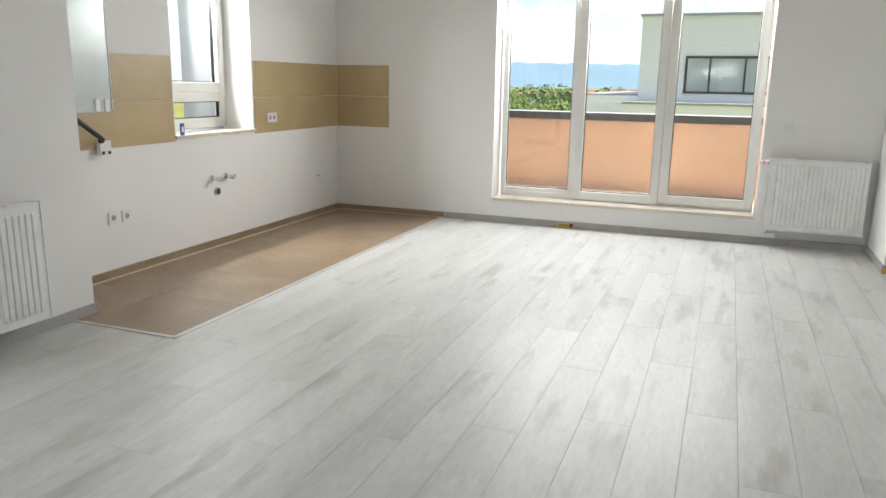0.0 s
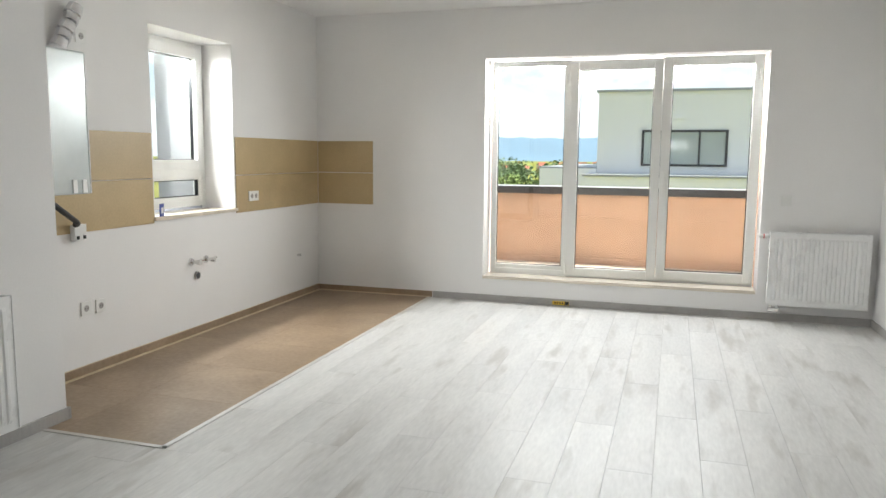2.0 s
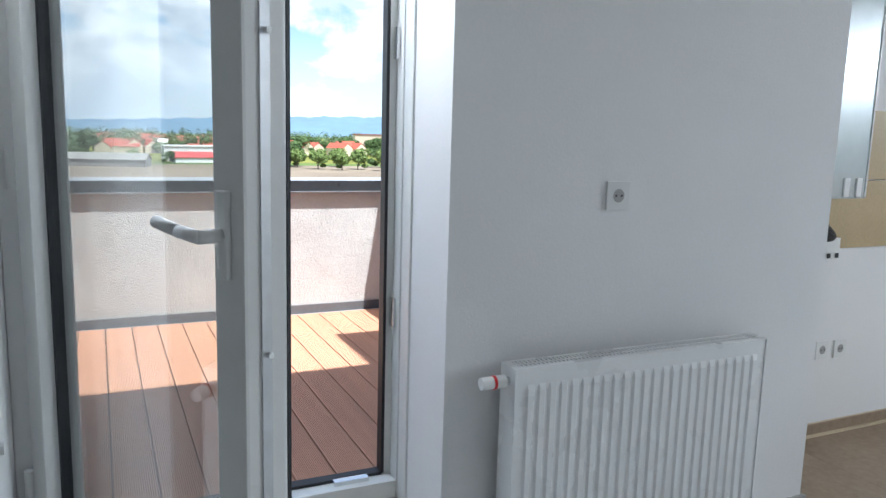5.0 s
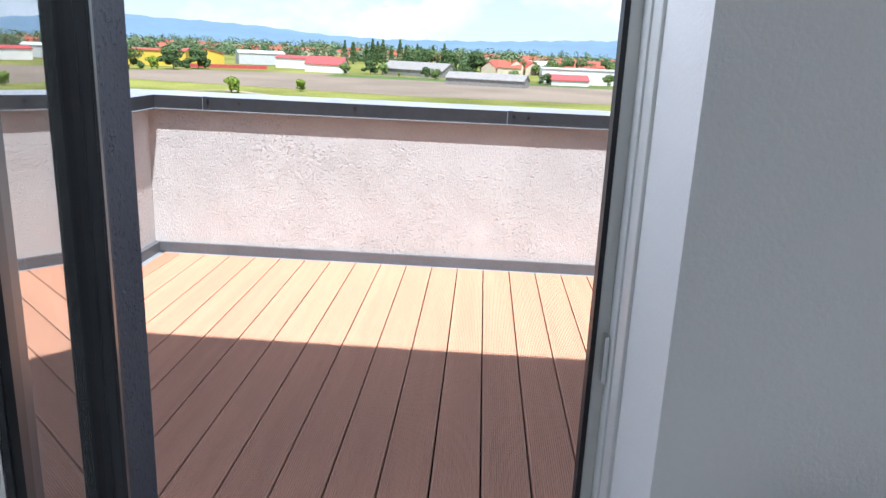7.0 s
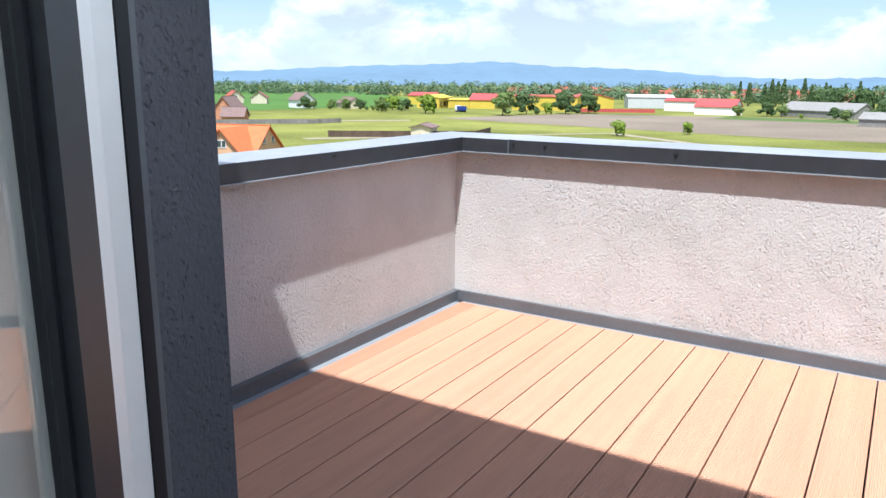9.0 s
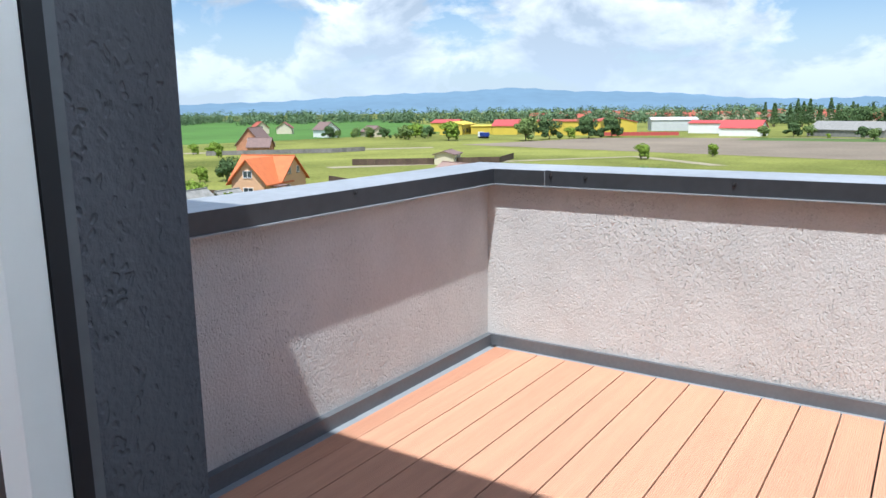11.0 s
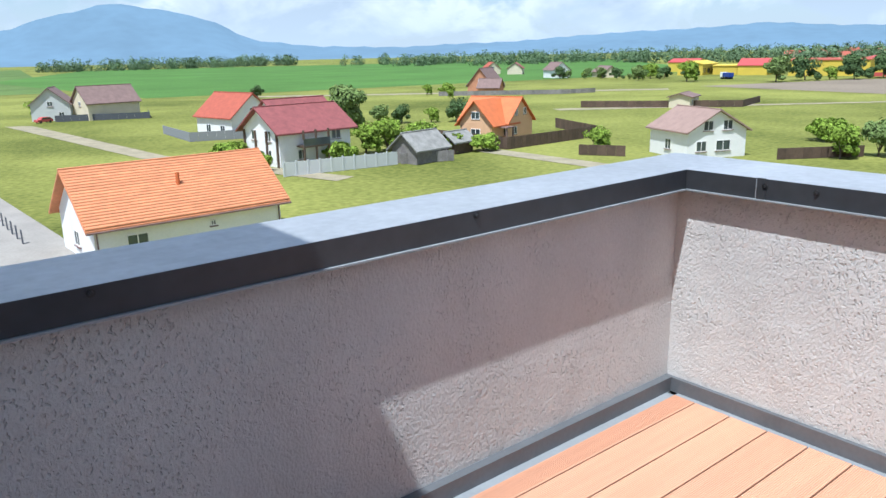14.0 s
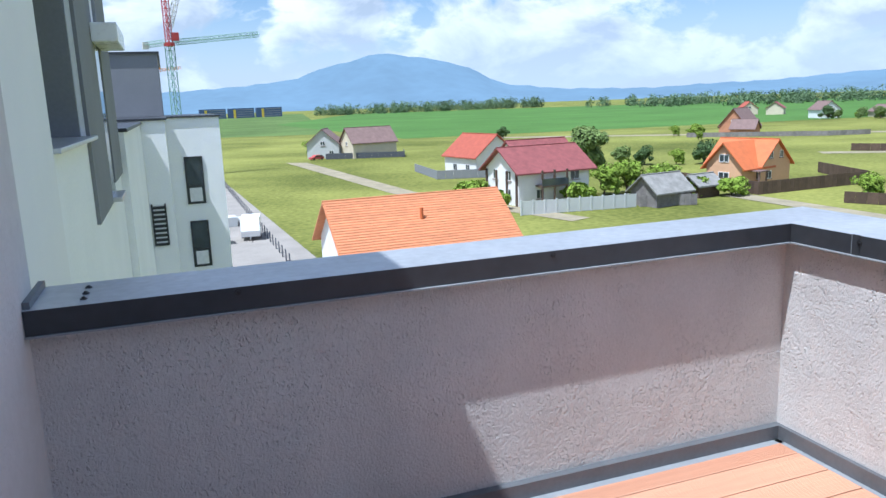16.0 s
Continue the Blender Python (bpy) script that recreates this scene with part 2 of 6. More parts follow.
STUCCO_G = mat("mid_grey_stucco", (0.26, 0.265, 0.28), 0.95, var=0.05, scale=0.8, fine=20, spec=0.1)
STUCCO_FC = mat("cream_grey_stucco", (0.60, 0.59, 0.57), 0.95, var=0.03, scale=0.5, fine=20, bump=0.004, bump_scale=60, spec=0.1)
STUCCO_LG = mat("light_grey_stucco", (0.56, 0.57, 0.56), 0.95, var=0.03, scale=0.5, fine=20, spec=0.1)
STUCCO_N = mat("pale_grey_stucco", (0.76, 0.77, 0.765), 0.95, var=0.02, scale=0.5, fine=20, spec=0.1)
STUCCO_P = mat("salmon_stucco", (0.47, 0.32, 0.24), 0.95, var=0.05, scale=1.5, fine=60, bump=0.004, bump_scale=80, spec=0.1)
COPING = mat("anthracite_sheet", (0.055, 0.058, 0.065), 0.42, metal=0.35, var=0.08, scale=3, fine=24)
# same coping metal, paler: sky sheen and sunlight on top put into the colour
COPING_TOP = mat("sheet_sky_sheen", (0.49, 0.50, 0.515), 0.40, metal=0.5, var=0.10, scale=2.2, fine=30, stretch=(1, 1, 1))
FLASH = mat("grey_flashing", (0.145, 0.155, 0.17), 0.5, metal=0.3, var=0.06)
FLASH_E = mat("pale_flashing_edge", (0.33, 0.355, 0.38), 0.5, metal=0.3, var=0.05)
DECK = mat("terracotta_composite", (0.59, 0.325, 0.21), 0.75, var=0.05, scale=5, fine=60, stretch=(0.5, 4, 1), rand=0.12, col2=(0.63, 0.35, 0.225), spec=0.3)
# near-black: the shade between and below the boards is in this colour
GAP_SHADE = mat("underdeck_gap_shade", (0.03, 0.02, 0.018), 0.9)
GLASS = glass_mat("clear_glass")
WINDARK = mat("dark_window_glass", (0.06, 0.075, 0.08), 0.06, var=0.2, scale=0.8, spec=0.8)
WINLIGHT = mat("pale_window_glass", (0.34, 0.40, 0.39), 0.08, var=0.2, scale=0.8, spec=0.8)
FRAME_D = mat("anthracite_frame", (0.03, 0.033, 0.038), 0.4)
GRASS = mat("meadow_grass", (0.16, 0.195, 0.035), 0.95, var=0.28, scale=0.03, fine=1.3, spec=0.1, col2=(0.29, 0.295, 0.075))
CROP = mat("green_crop", (0.085, 0.17, 0.04), 0.95, var=0.12, scale=0.02, fine=0.6, spec=0.1)
CROP_D = mat("dull_crop", (0.10, 0.15, 0.045), 0.95, var=0.2, scale=0.02, fine=0.6, spec=0.1)
PLOUGH = mat("ploughed_soil", (0.22, 0.18, 0.135), 0.95, var=0.12, scale=0.03, fine=1.0, spec=0.1)
DIRT = mat("dirt_track", (0.31, 0.27, 0.185), 0.95, var=0.12, scale=0.3, fine=3, spec=0.1)
CONCRETE = mat("pale_concrete", (0.30, 0.275, 0.245), 0.9, var=0.08, scale=0.3, fine=5, spec=0.2)
ROOF_O = mat("orange_roof_tile", (0.58, 0.225, 0.10), 0.7, var=0.10, scale=1.0, fine=10, rand=0.12)
ROOF_B = mat("bright_orange_roof", (0.56, 0.155, 0.05), 0.7, var=0.08, scale=1.0, fine=8)
ROOF_R = mat("red_roof_shingle", (0.25, 0.075, 0.072), 0.75, var=0.12, scale=1.2, fine=8)
ROOF_RO = mat("rust_red_roof", (0.36, 0.085, 0.05), 0.75, var=0.1, scale=1.2, fine=8)
ROOF_PK = mat("faded_pink_roof", (0.30, 0.20, 0.165), 0.8, var=0.08, scale=1.0, fine=8)
ROOF_BR = mat("brown_roof", (0.20, 0.13, 0.115), 0.8, var=0.1, scale=1.0, fine=8)
ROOF_G = mat("grey_weathered_roof", (0.26, 0.25, 0.23), 0.85, var=0.15, scale=1.2, fine=8)
WALL_W = mat("white_house_wall", (0.82, 0.80, 0.78), 0.9, var=0.03, scale=0.5, fine=6, spec=0.1)
WALL_P = mat("peach_house_wall", (0.68, 0.42, 0.25), 0.9, var=0.04, scale=0.5, fine=6, spec=0.1)
WALL_Y = mat("yellow_sheet_wall", (0.62, 0.46, 0.06), 0.7, var=0.04, scale=0.2, fine=4)
WALL_C = mat("cream_house_wall", (0.64, 0.56, 0.42), 0.9, var=0.04, scale=0.5, fine=6, spec=0.1)
WALL_BR = mat("raw_brick_wall", (0.48, 0.24, 0.14), 0.9, var=0.1, scale=0.6, fine=6, spec=0.1)
REDSHEET = mat("red_sheet", (0.46, 0.075, 0.07), 0.6)
WOOD_D = mat("dark_fence_wood", (0.10, 0.065, 0.045), 0.85, var=0.15, scale=1.0, fine=6, rand=0.2)
WOOD_G = mat("grey_fence_wood", (0.22, 0.20, 0.19), 0.9, var=0.15, scale=1.0, fine=6, rand=0.2)
BARK = mat("bark", (0.13, 0.10, 0.075), 0.9, var=0.2, scale=2, fine=20)
LEAF_L = mat("light_leaves", (0.22, 0.31, 0.045), 0.8, var=0.35, scale=1.1, fine=8, spec=0.15)
LEAF_M = mat("mid_leaves", (0.17, 0.235, 0.075), 0.8, var=0.35, scale=1.1, fine=8, spec=0.15)
LEAF_D = mat("dark_leaves", (0.085, 0.135, 0.05), 0.8, var=0.3, scale=0.9, fine=8, spec=0.15)
# leaf colour lightened to carry the distance haze
LEAF_F = mat("far_leaves_in_haze", (0.13, 0.19, 0.10), 0.9, var=0.3, scale=0.06, fine=0.7, spec=0.1)
CRANE_R = mat("crane_red", (0.42, 0.05, 0.05), 0.5)
CRANE_O = mat("crane_orange", (0.60, 0.25, 0.04), 0.5)
CRANE_G = mat("crane_green", (0.22, 0.36, 0.30), 0.5)
BLUE_G = mat("blue_grey_panel", (0.06, 0.10, 0.20), 0.6, var=0.1, scale=0.1, fine=1)
# the blue of distance haze is put into the hills' base colour
HILL = mat("hill_painted_haze", (0.07, 0.115, 0.16), 1.0, var=0.10, scale=0.003, fine=0.02, spec=0.0)


def paint_haze(m, col, amount):
    """Air haze put into the material as bluish emission; the hills themselves don't glow."""
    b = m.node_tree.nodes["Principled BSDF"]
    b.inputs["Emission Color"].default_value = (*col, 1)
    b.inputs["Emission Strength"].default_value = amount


paint_haze(HILL, (0.40, 0.55, 0.70), 0.30)

# ---- mesh helpers ----


def box(bm, x0, y0, z0, x1, y1, z1, bevel=0.0):
    vs = [bm.verts.new((x, y, z)) for x in (x0, x1) for y in (y0, y1) for z in (z0, z1)]
    fs = [bm.faces.new([vs[i] for i in q]) for q in ((0, 1, 3, 2), (4, 6, 7, 5), (0, 4, 5, 1), (2, 3, 7, 6), (0, 2, 6, 4), (1, 5, 7, 3))]
    if bevel:
        es = list({e for f in fs for e in f.edges})
        bmesh.ops.bevel(bm, geom=es, offset=bevel, segments=2, profile=0.7, affect="EDGES")
    return bm


def cyl(bm, a, b, r0, r1=None, seg=12, caps=True):
    a, b = Vector(a), Vector(b)
    r1 = r0 if r1 is None else r1
    q = (b - a).to_track_quat("Z", "Y")
    rings = []
    for p, r in ((a, r0), (b, r1)):
        rings.append([bm.verts.new(p + q @ Vector((r * math.cos(2 * math.pi * i / seg), r * math.sin(2 * math.pi * i / seg), 0))) for i in range(seg)])
    for i in range(seg):
        j = (i + 1) % seg
        bm.faces.new((rings[0][i], rings[0][j], rings[1][j], rings[1][i]))
    if caps:
        bm.faces.new(rings[0][::-1])
        bm.faces.new(rings[1])
    return bm


def tube(bm, pts, r, seg=8):
    for a, b in zip(pts, pts[1:]):
        cyl(bm, a, b, r, seg=seg)
    return bm


def extrude_outline(bm, pts, axis, a, b):
    """A closed outline in the two other axes, pulled from a to b along axis."""
    def put(u, v, w):
        return {"x": (w, u, v), "y": (u, w, v), "z": (u, v, w)}[axis]
    lo = [bm.verts.new(put(u, v, a)) for u, v in pts]
    hi = [bm.verts.new(put(u, v, b)) for u, v in pts]
    n = len(pts)
    for i in range(n):
        bm.faces.new((lo[i], lo[(i + 1) % n], hi[(i + 1) % n], hi[i]))
    bm.faces.new(lo[::-1])
    bm.faces.new(hi)
    return bm


def mesh_of(name, bm, material):
    bmesh.ops.recalc_face_normals(bm, faces=bm.faces)
    me = bpy.data.meshes.new(name)
    bm.to_mesh(me)
    bm.free()
    me.materials.append(material)
    return me


def part(name, bm, material, parent, label=""):
    ob = new(name, mesh_of(name, bm, material))
    ob.parent = parent
    return tagged(ob, label)


def thing(name, label, category, m=None, group="", kind=""):
    ob = new(name)
    ob.empty_display_size = 0.1
    if m is not None:
        ob.matrix_world = m
    return tagged(ob, label, category, group, kind)


def solid(name, bm, material, label, category, m=None, group="", kind=""):
    ob = new(name, mesh_of(name, bm, material))
    if m is not None:
        ob.matrix_world = m
    return tagged(ob, label, category, group, kind)


def boxes(*bs, bevel=0.0):
    bm = bmesh.new()
    for q in bs:
        box(bm, *q, bevel=bevel)
    return bm


def structure(name, bm, material, label, category):
    return solid(name, bm, material, label, category, kind="structure")


def smooth(ob):
    for p in ob.data.polygons:
        p.use_smooth = True
    return ob
# ---- the living room: walls, floor, ceiling ----
XW, XK, YN, XE, YS, ZC = -3.39, -3.857, 6.835, 1.04, -2.6, 2.635   # door wall, kitchen wall, window wall, east wall, back wall, ceiling
XO = -3.92          # outer face of the door wall
DY0, DY1, DZ0, DZ1 = 0.731, 1.735, 0.150, 2.24   # terrace door opening
ROOF = 3.72

structure("wall_west", boxes((-3.74, YS, -0.3, XW, 0.665, ZC), (-3.74, 1.700, -0.3, XW, 3.135, ZC), (-3.74, 0.665, DZ1, XW, 1.700, ZC), (-3.74, 0.665, -0.3, XW, 1.700, DZ0)),
          PAINT, "white painted plaster wall with the terrace door opening", "wall")
structure("wall_west_outer", boxes((XO, 0.56, -0.6, -3.742, DY0, 2.42), (XO, DY1, -0.6, -3.742, 1.88, 2.42), (XO, DY0, DZ1, -3.742, DY1, 2.42), (XO, DY0, -0.6, -3.742, DY1, 0.06)),
          STUCCO_D, "dark grey rough stucco reveal of the terrace door", "wall")
structure("wall_west_facade", boxes((XO, -0.62, -0.6, -3.742, 0.56, ROOF), (XO, 1.88, -0.6, -3.742, 2.74, ROOF), (XO, 0.56, 2.42, -3.742, 1.88, ROOF)),
          STUCCO_FC, "white stucco facade on the terrace side", "wall")
structure("wall_recess", boxes((-4.2, 2.95, -0.3, -3.742, 3.135, ZC)), PAINT, "white painted return wall of the kitchen recess", "wall")
KW = (4.44, 5.392, 0.890, 2.175)
structure("wall_kitchen", boxes((-4.16, 3.137, -0.3, XK, KW[0], ZC), (-4.16, KW[1], -0.3, XK, YN, ZC), (-4.16, KW[0], KW[3], XK, KW[1], ZC), (-4.16, KW[0], -0.3, XK, KW[1], KW[2])),
          PAINT, "white painted kitchen wall with a narrow window", "wall")
structure("wall_kitchen_outer", boxes((-4.57, 2.74, -14.0, -4.162, KW[0], ROOF), (-4.57, KW[1], -14.0, -4.162, 7.3, ROOF), (-4.57, KW[0], KW[3], -4.162, KW[1], ROOF), (-4.57, KW[0], -14.0, -4.162, KW[1], KW[2]), (-4.162, 2.74, -0.6, -3.87, 2.948, ROOF)),
          STUCCO_G, "grey stucco outer face of the kitchen bay", "wall")
BX0, BX1, BZ0, BZ1 = -2.180, 0.170, 0.216, 2.195
structure("wall_north", boxes((-4.16, YN, -0.3, BX0, YN + 0.27, ZC), (BX1, YN, -0.3, 3.2, YN + 0.27, ZC), (BX0, YN, BZ1, BX1, YN + 0.27, ZC), (BX0, YN, -0.3, BX1, YN + 0.27, BZ0)),
          PAINT, "white painted wall with a wide balcony window", "wall")
structure("wall_north_outer", boxes((-4.16, YN + 0.272, -14.0, BX0, YN + 0.47, ROOF), (BX1, YN + 0.272, -14.0, 3.4, YN + 0.47, ROOF), (BX0, YN + 0.272, BZ1, BX1, YN + 0.47, ROOF), (BX0, YN + 0.272, -14.0, BX1, YN + 0.47, BZ0 - 0.06)),
          STUCCO_P, "salmon stucco outer face beside the balcony", "wall")
structure("wall_east", boxes((XE, 6.11, -0.3, 1.165, YN - 0.002, ZC), (XE, 4.6, 2.25, 1.165, 6.11, ZC), (XE, YS, -0.3, 1.165, 4.6, ZC)),
          PAINT, "white painted wall with a wide opening to the hall", "wall")
structure("wall_hall", boxes((3.1, YS, -0.3, 3.25, YN, ZC), (1.166, 3.2, -0.3, 3.1, 3.32, ZC)), PAINT, "white painted hall walls", "wall")
structure("wall_south", boxes((-3.74, YS - 0.2, -0.3, 3.25, YS, ZC)), PAINT, "white painted back wall of the room", "wall")
structure("ceiling", boxes((-3.74, YS - 0.2, ZC, 3.3, YN + 0.27, ZC + 0.25), (-4.16, 2.95, ZC, -3.74, YN + 0.27, ZC + 0.25)), CEIL, "flat white painted ceiling", "ceiling")
structure("roof_slab", boxes((-3.74, YS - 0.3, ZC + 0.252, 3.4, YN + 0.27, ZC + 0.6), (-4.16, 2.95, ZC + 0.252, -3.74, YN + 0.27, ZC + 0.6)), CONCRETE, "flat concrete roof slab with a parapet", "roof")
structure("facade_body", boxes((-3.6, YS - 0.3, -14.0, 3.4, YS - 0.21, ROOF), (-3.87, -0.62, -14.0, 3.2, 7.1, -0.62)), STUCCO_W, "white stucco body of the apartment house", "wall")
structure("floor", boxes((-3.9, YS, -0.3, 3.1, YN, -0.012)), SUBFLOOR, "grey floor base under the laminate", "floor")

# ---- baseboards ----
def skirting(name, x0, y0, x1, y1, h, material, label):
    return structure(name, boxes((x0, y0, 0.0, x1, y1, h), bevel=0.003), material, label, "baseboard")


skirting("baseboard_west", XW, 1.0, XW + 0.014, 3.135, 0.06, BASEBOARD, "grey wood-look baseboard")
skirting("baseboard_west_end", XW, YS, XW + 0.014, 0.98, 0.06, BASEBOARD, "grey wood-look baseboard")
skirting("baseboard_recess", XW - 0.02, 3.137, XW + 0.014, 3.15, 0.06, BASEBOARD, "grey wood-look baseboard end")
skirting("baseboard_north", -2.66, YN - 0.014, XE, YN, 0.06, BASEBOARD, "grey wood-look baseboard")
skirting("baseboard_east", XE - 0.014, 6.1, XE, YN - 0.016, 0.06, BASEBOARD, "grey wood-look baseboard")
skirting("baseboard_east_end", XE - 0.014, 6.084, 1.18, 6.098, 0.06, BASEBOARD, "grey wood-look baseboard end")


def tile_skirting(name, x0, y0, x1, y1):
    structure(name, boxes((x0, y0, 0.002, x1, y1, 0.058), bevel=0.002), TILE, "brown ceramic tile skirting", "baseboard")


tile_skirting("skirting_kitchen", XK, 3.152, XK + 0.01, YN)
tile_skirting("skirting_kitchen_end", XK + 0.012, YN - 0.01, -2.668, YN)
structure("skirting_joint", boxes((XK, 3.152, 0.0585, XK + 0.007, YN, 0.062), (XK + 0.01, 3.152, 0.0, XK + 0.024, YN - 0.024, 0.010), (XK + 0.024, YN - 0.024, 0.0, -2.69, YN - 0.01, 0.010)), GROUT, "pale grout line of the skirting", "trim")
structure("skirting_hall", boxes((1.17, YN - 0.01, 0.006, 3.1, YN, 0.058)), TILE, "brown ceramic tile skirting in the hall", "baseboard")
structure("floor_strip_kitchen", boxes((-2.708, 2.97, -0.005, -2.68, YN - 0.016, 0.004), (-3.40, 2.966, -0.005, -2.68, 2.991, 0.004)), TILEDUST, "pale metal strip along the tiled floor", "trim")
structure("floor_strip_hall", boxes((1.092, 4.6, -0.005, 1.114, 6.08, 0.004)), TILEDUST, "pale metal strip at the hall floor", "trim")

# ---- backsplash ----
splash = thing("backsplash", "ochre ceramic wall tiles in two rows around the kitchen corner", "wall tiles", kind="structure")


def splash_tile(y0, y1, z0, z1):
    part("tile", boxes((XK, y0 + 0.001, z0 + 0.001, XK + 0.009, y1 - 0.001, z1 - 0.001), bevel=0.0012), BACKSPLASH, splash)


for z0, z1 in ((0.862, 1.161), (1.164, 1.464)):
    for y0, y1 in ((3.137, 3.52), (3.52, 4.422), (5.41, YN - 0.01)):
        splash_tile(y0, y1, z0, z1)
    part("tile", boxes((XK + 0.011, YN - 0.009, z0 + 0.001, -3.272, YN, z1 - 0.001), bevel=0.0012), BACKSPLASH, splash)

# ---- windows and the terrace door ----


def sash(parent, axis, a0, a1, z0, z1, d0, d1, w, glass_at, gasket=0.006):
    """A frame of four mitred bars round a pane. axis: the way it runs; d0..d1: its depth on the other axis."""
    def q(u0, v0, u1, v1, e0=d0, e1=d1):
        return (u0, e0, v0, u1, e1, v1) if axis == "x" else (e0, u0, v0, e1, u1, v1)
    bm = boxes(q(a0, z0, a0 + w, z1), q(a1 - w, z0, a1, z1), q(a0 + w, z0, a1 - w, z0 + w), q(a0 + w, z1 - w, a1 - w, z1), bevel=0.006)
    f = part("sash", bm, UPVC, parent, "white plastic sash frame")
    g0, g1 = a0 + w, a1 - w
    h0, h1 = z0 + w, z1 - w
    e0, e1 = glass_at - 0.014, glass_at + 0.014
    k = gasket
    part("gasket", boxes(q(g0, h0, g0 + k, h1, e0, e1), q(g1 - k, h0, g1, h1, e0, e1), q(g0 + k, h0, g1 - k, h0 + k, e0, e1), q(g0 + k, h1 - k, g1 - k, h1, e0, e1)), GASKET, f, "black rubber gasket")
    p = part("pane", boxes(q(g0 + k, h0 + k, g1 - k, h1 - k, glass_at - 0.002, glass_at + 0.002)), GLASS, f, "clear glass pane")
    p.visible_shadow = False
    return f


def balcony_window():
    w = thing("window_1", "white three-part balcony window with clear glass", "window", kind="structure")
    y0, y1 = YN + 0.18, YN + 0.25
    x0, x1, z0, z1 = BX0 + 0.025, BX1 - 0.02, BZ0 + 0.02, BZ1 - 0.015
    part("window_frame", boxes((x0, y0, z0, x0 + 0.05, y1, z1), (x1 - 0.05, y0, z0, x1, y1, z1), (x0 + 0.05, y0, z0, x1 - 0.05, y1, z0 + 0.055), (x0 + 0.05, y0, z1 - 0.045, x1 - 0.05, y1, z1), (-1.475, y0, z0 + 0.055, -1.42, y1, z1 - 0.045), bevel=0.004), UPVC, w)
    sash(w, "x", -2.153, -1.447, 0.283, 2.189, y0 + 0.01, y1 - 0.005, 0.045, y0 + 0.04)
    sash(w, "x", -1.440, -0.655, 0.25, 2.165, y0 - 0.02, y1 - 0.02, 0.074, y0 + 0.03)
    sash(w, "x", -0.651, 0.148, 0.262, 2.188, y0 - 0.02, y1 - 0.02, 0.078, y0 + 0.03)
    bm = boxes((-0.63, y0 - 0.034, 1.05, -0.605, y0 - 0.02, 1.20), bevel=0.004)
    box(bm, -0.625, y0 - 0.065, 1.12, -0.607, y0 - 0.034, 1.138)
    box(bm, -0.625, y0 - 0.075, 1.02, -0.607, y0 - 0.06, 1.138, bevel=0.004)
    part("handle", bm, UPVC, w, "white lever handle")
    for z in (0.32, 2.02):
        part("hinge", cyl(bmesh.new(), (x1 - 0.03, y0 - 0.03, z - 0.04), (x1 - 0.03, y0 - 0.03, z + 0.04), 0.009), UPVC, w)
        part("hinge", cyl(bmesh.new(), (-1.45, y0 - 0.03, z - 0.04), (-1.45, y0 - 0.03, z + 0.04), 0.009), UPVC, w)
    part("window_sill", boxes((BX0 + 0.004, YN - 0.03, BZ0 - 0.004, BX1 - 0.012, YN + 0.178, BZ0 + 0.024), bevel=0.004), STONE, w, "cream stone inner sill")


balcony_window()


def kitchen_window():
    w = thing("window_2", "narrow white kitchen window with a fixed lower light", "window", kind="structure")
    x0, x1 = -4.19, -4.12
    y0, y1, z0, z1 = KW[0] + 0.002, KW[1] - 0.002, KW[2] + 0.03, KW[3] - 0.004
    zm = 1.188
    part("window_frame", boxes((x0, y0, z0, x1, y0 + 0.05, z1), (x0, y1 - 0.05, z0, x1, y1, z1), (x0, y0 + 0.05, z0, x1, y1 - 0.05, z0 + 0.05), (x0, y0 + 0.05, z1 - 0.05, x1, y1 - 0.05, z1), (x0, y0 + 0.05, zm - 0.03, x1, y1 - 0.05, zm + 0.03), bevel=0.004), UPVC, w)
    sash(w, "y", y0 + 0.04, y1 - 0.04, zm + 0.02, z1 - 0.04, x0 + 0.015, x1 + 0.02, 0.075, x0 + 0.04)
    sash(w, "y", y0 + 0.045, y1 - 0.045, z0 + 0.045, zm - 0.025, x0 + 0.01, x1 - 0.004, 0.035, x0 + 0.04)
    part("window_sill", boxes((-4.118, KW[0] - 0.015, KW[2] - 0.012, XK + 0.022, KW[1] + 0.015, KW[2] + 0.014), bevel=0.004), STONE, w, "cream stone inner sill")


kitchen_window()
HINGE = (-3.70, 0.780)


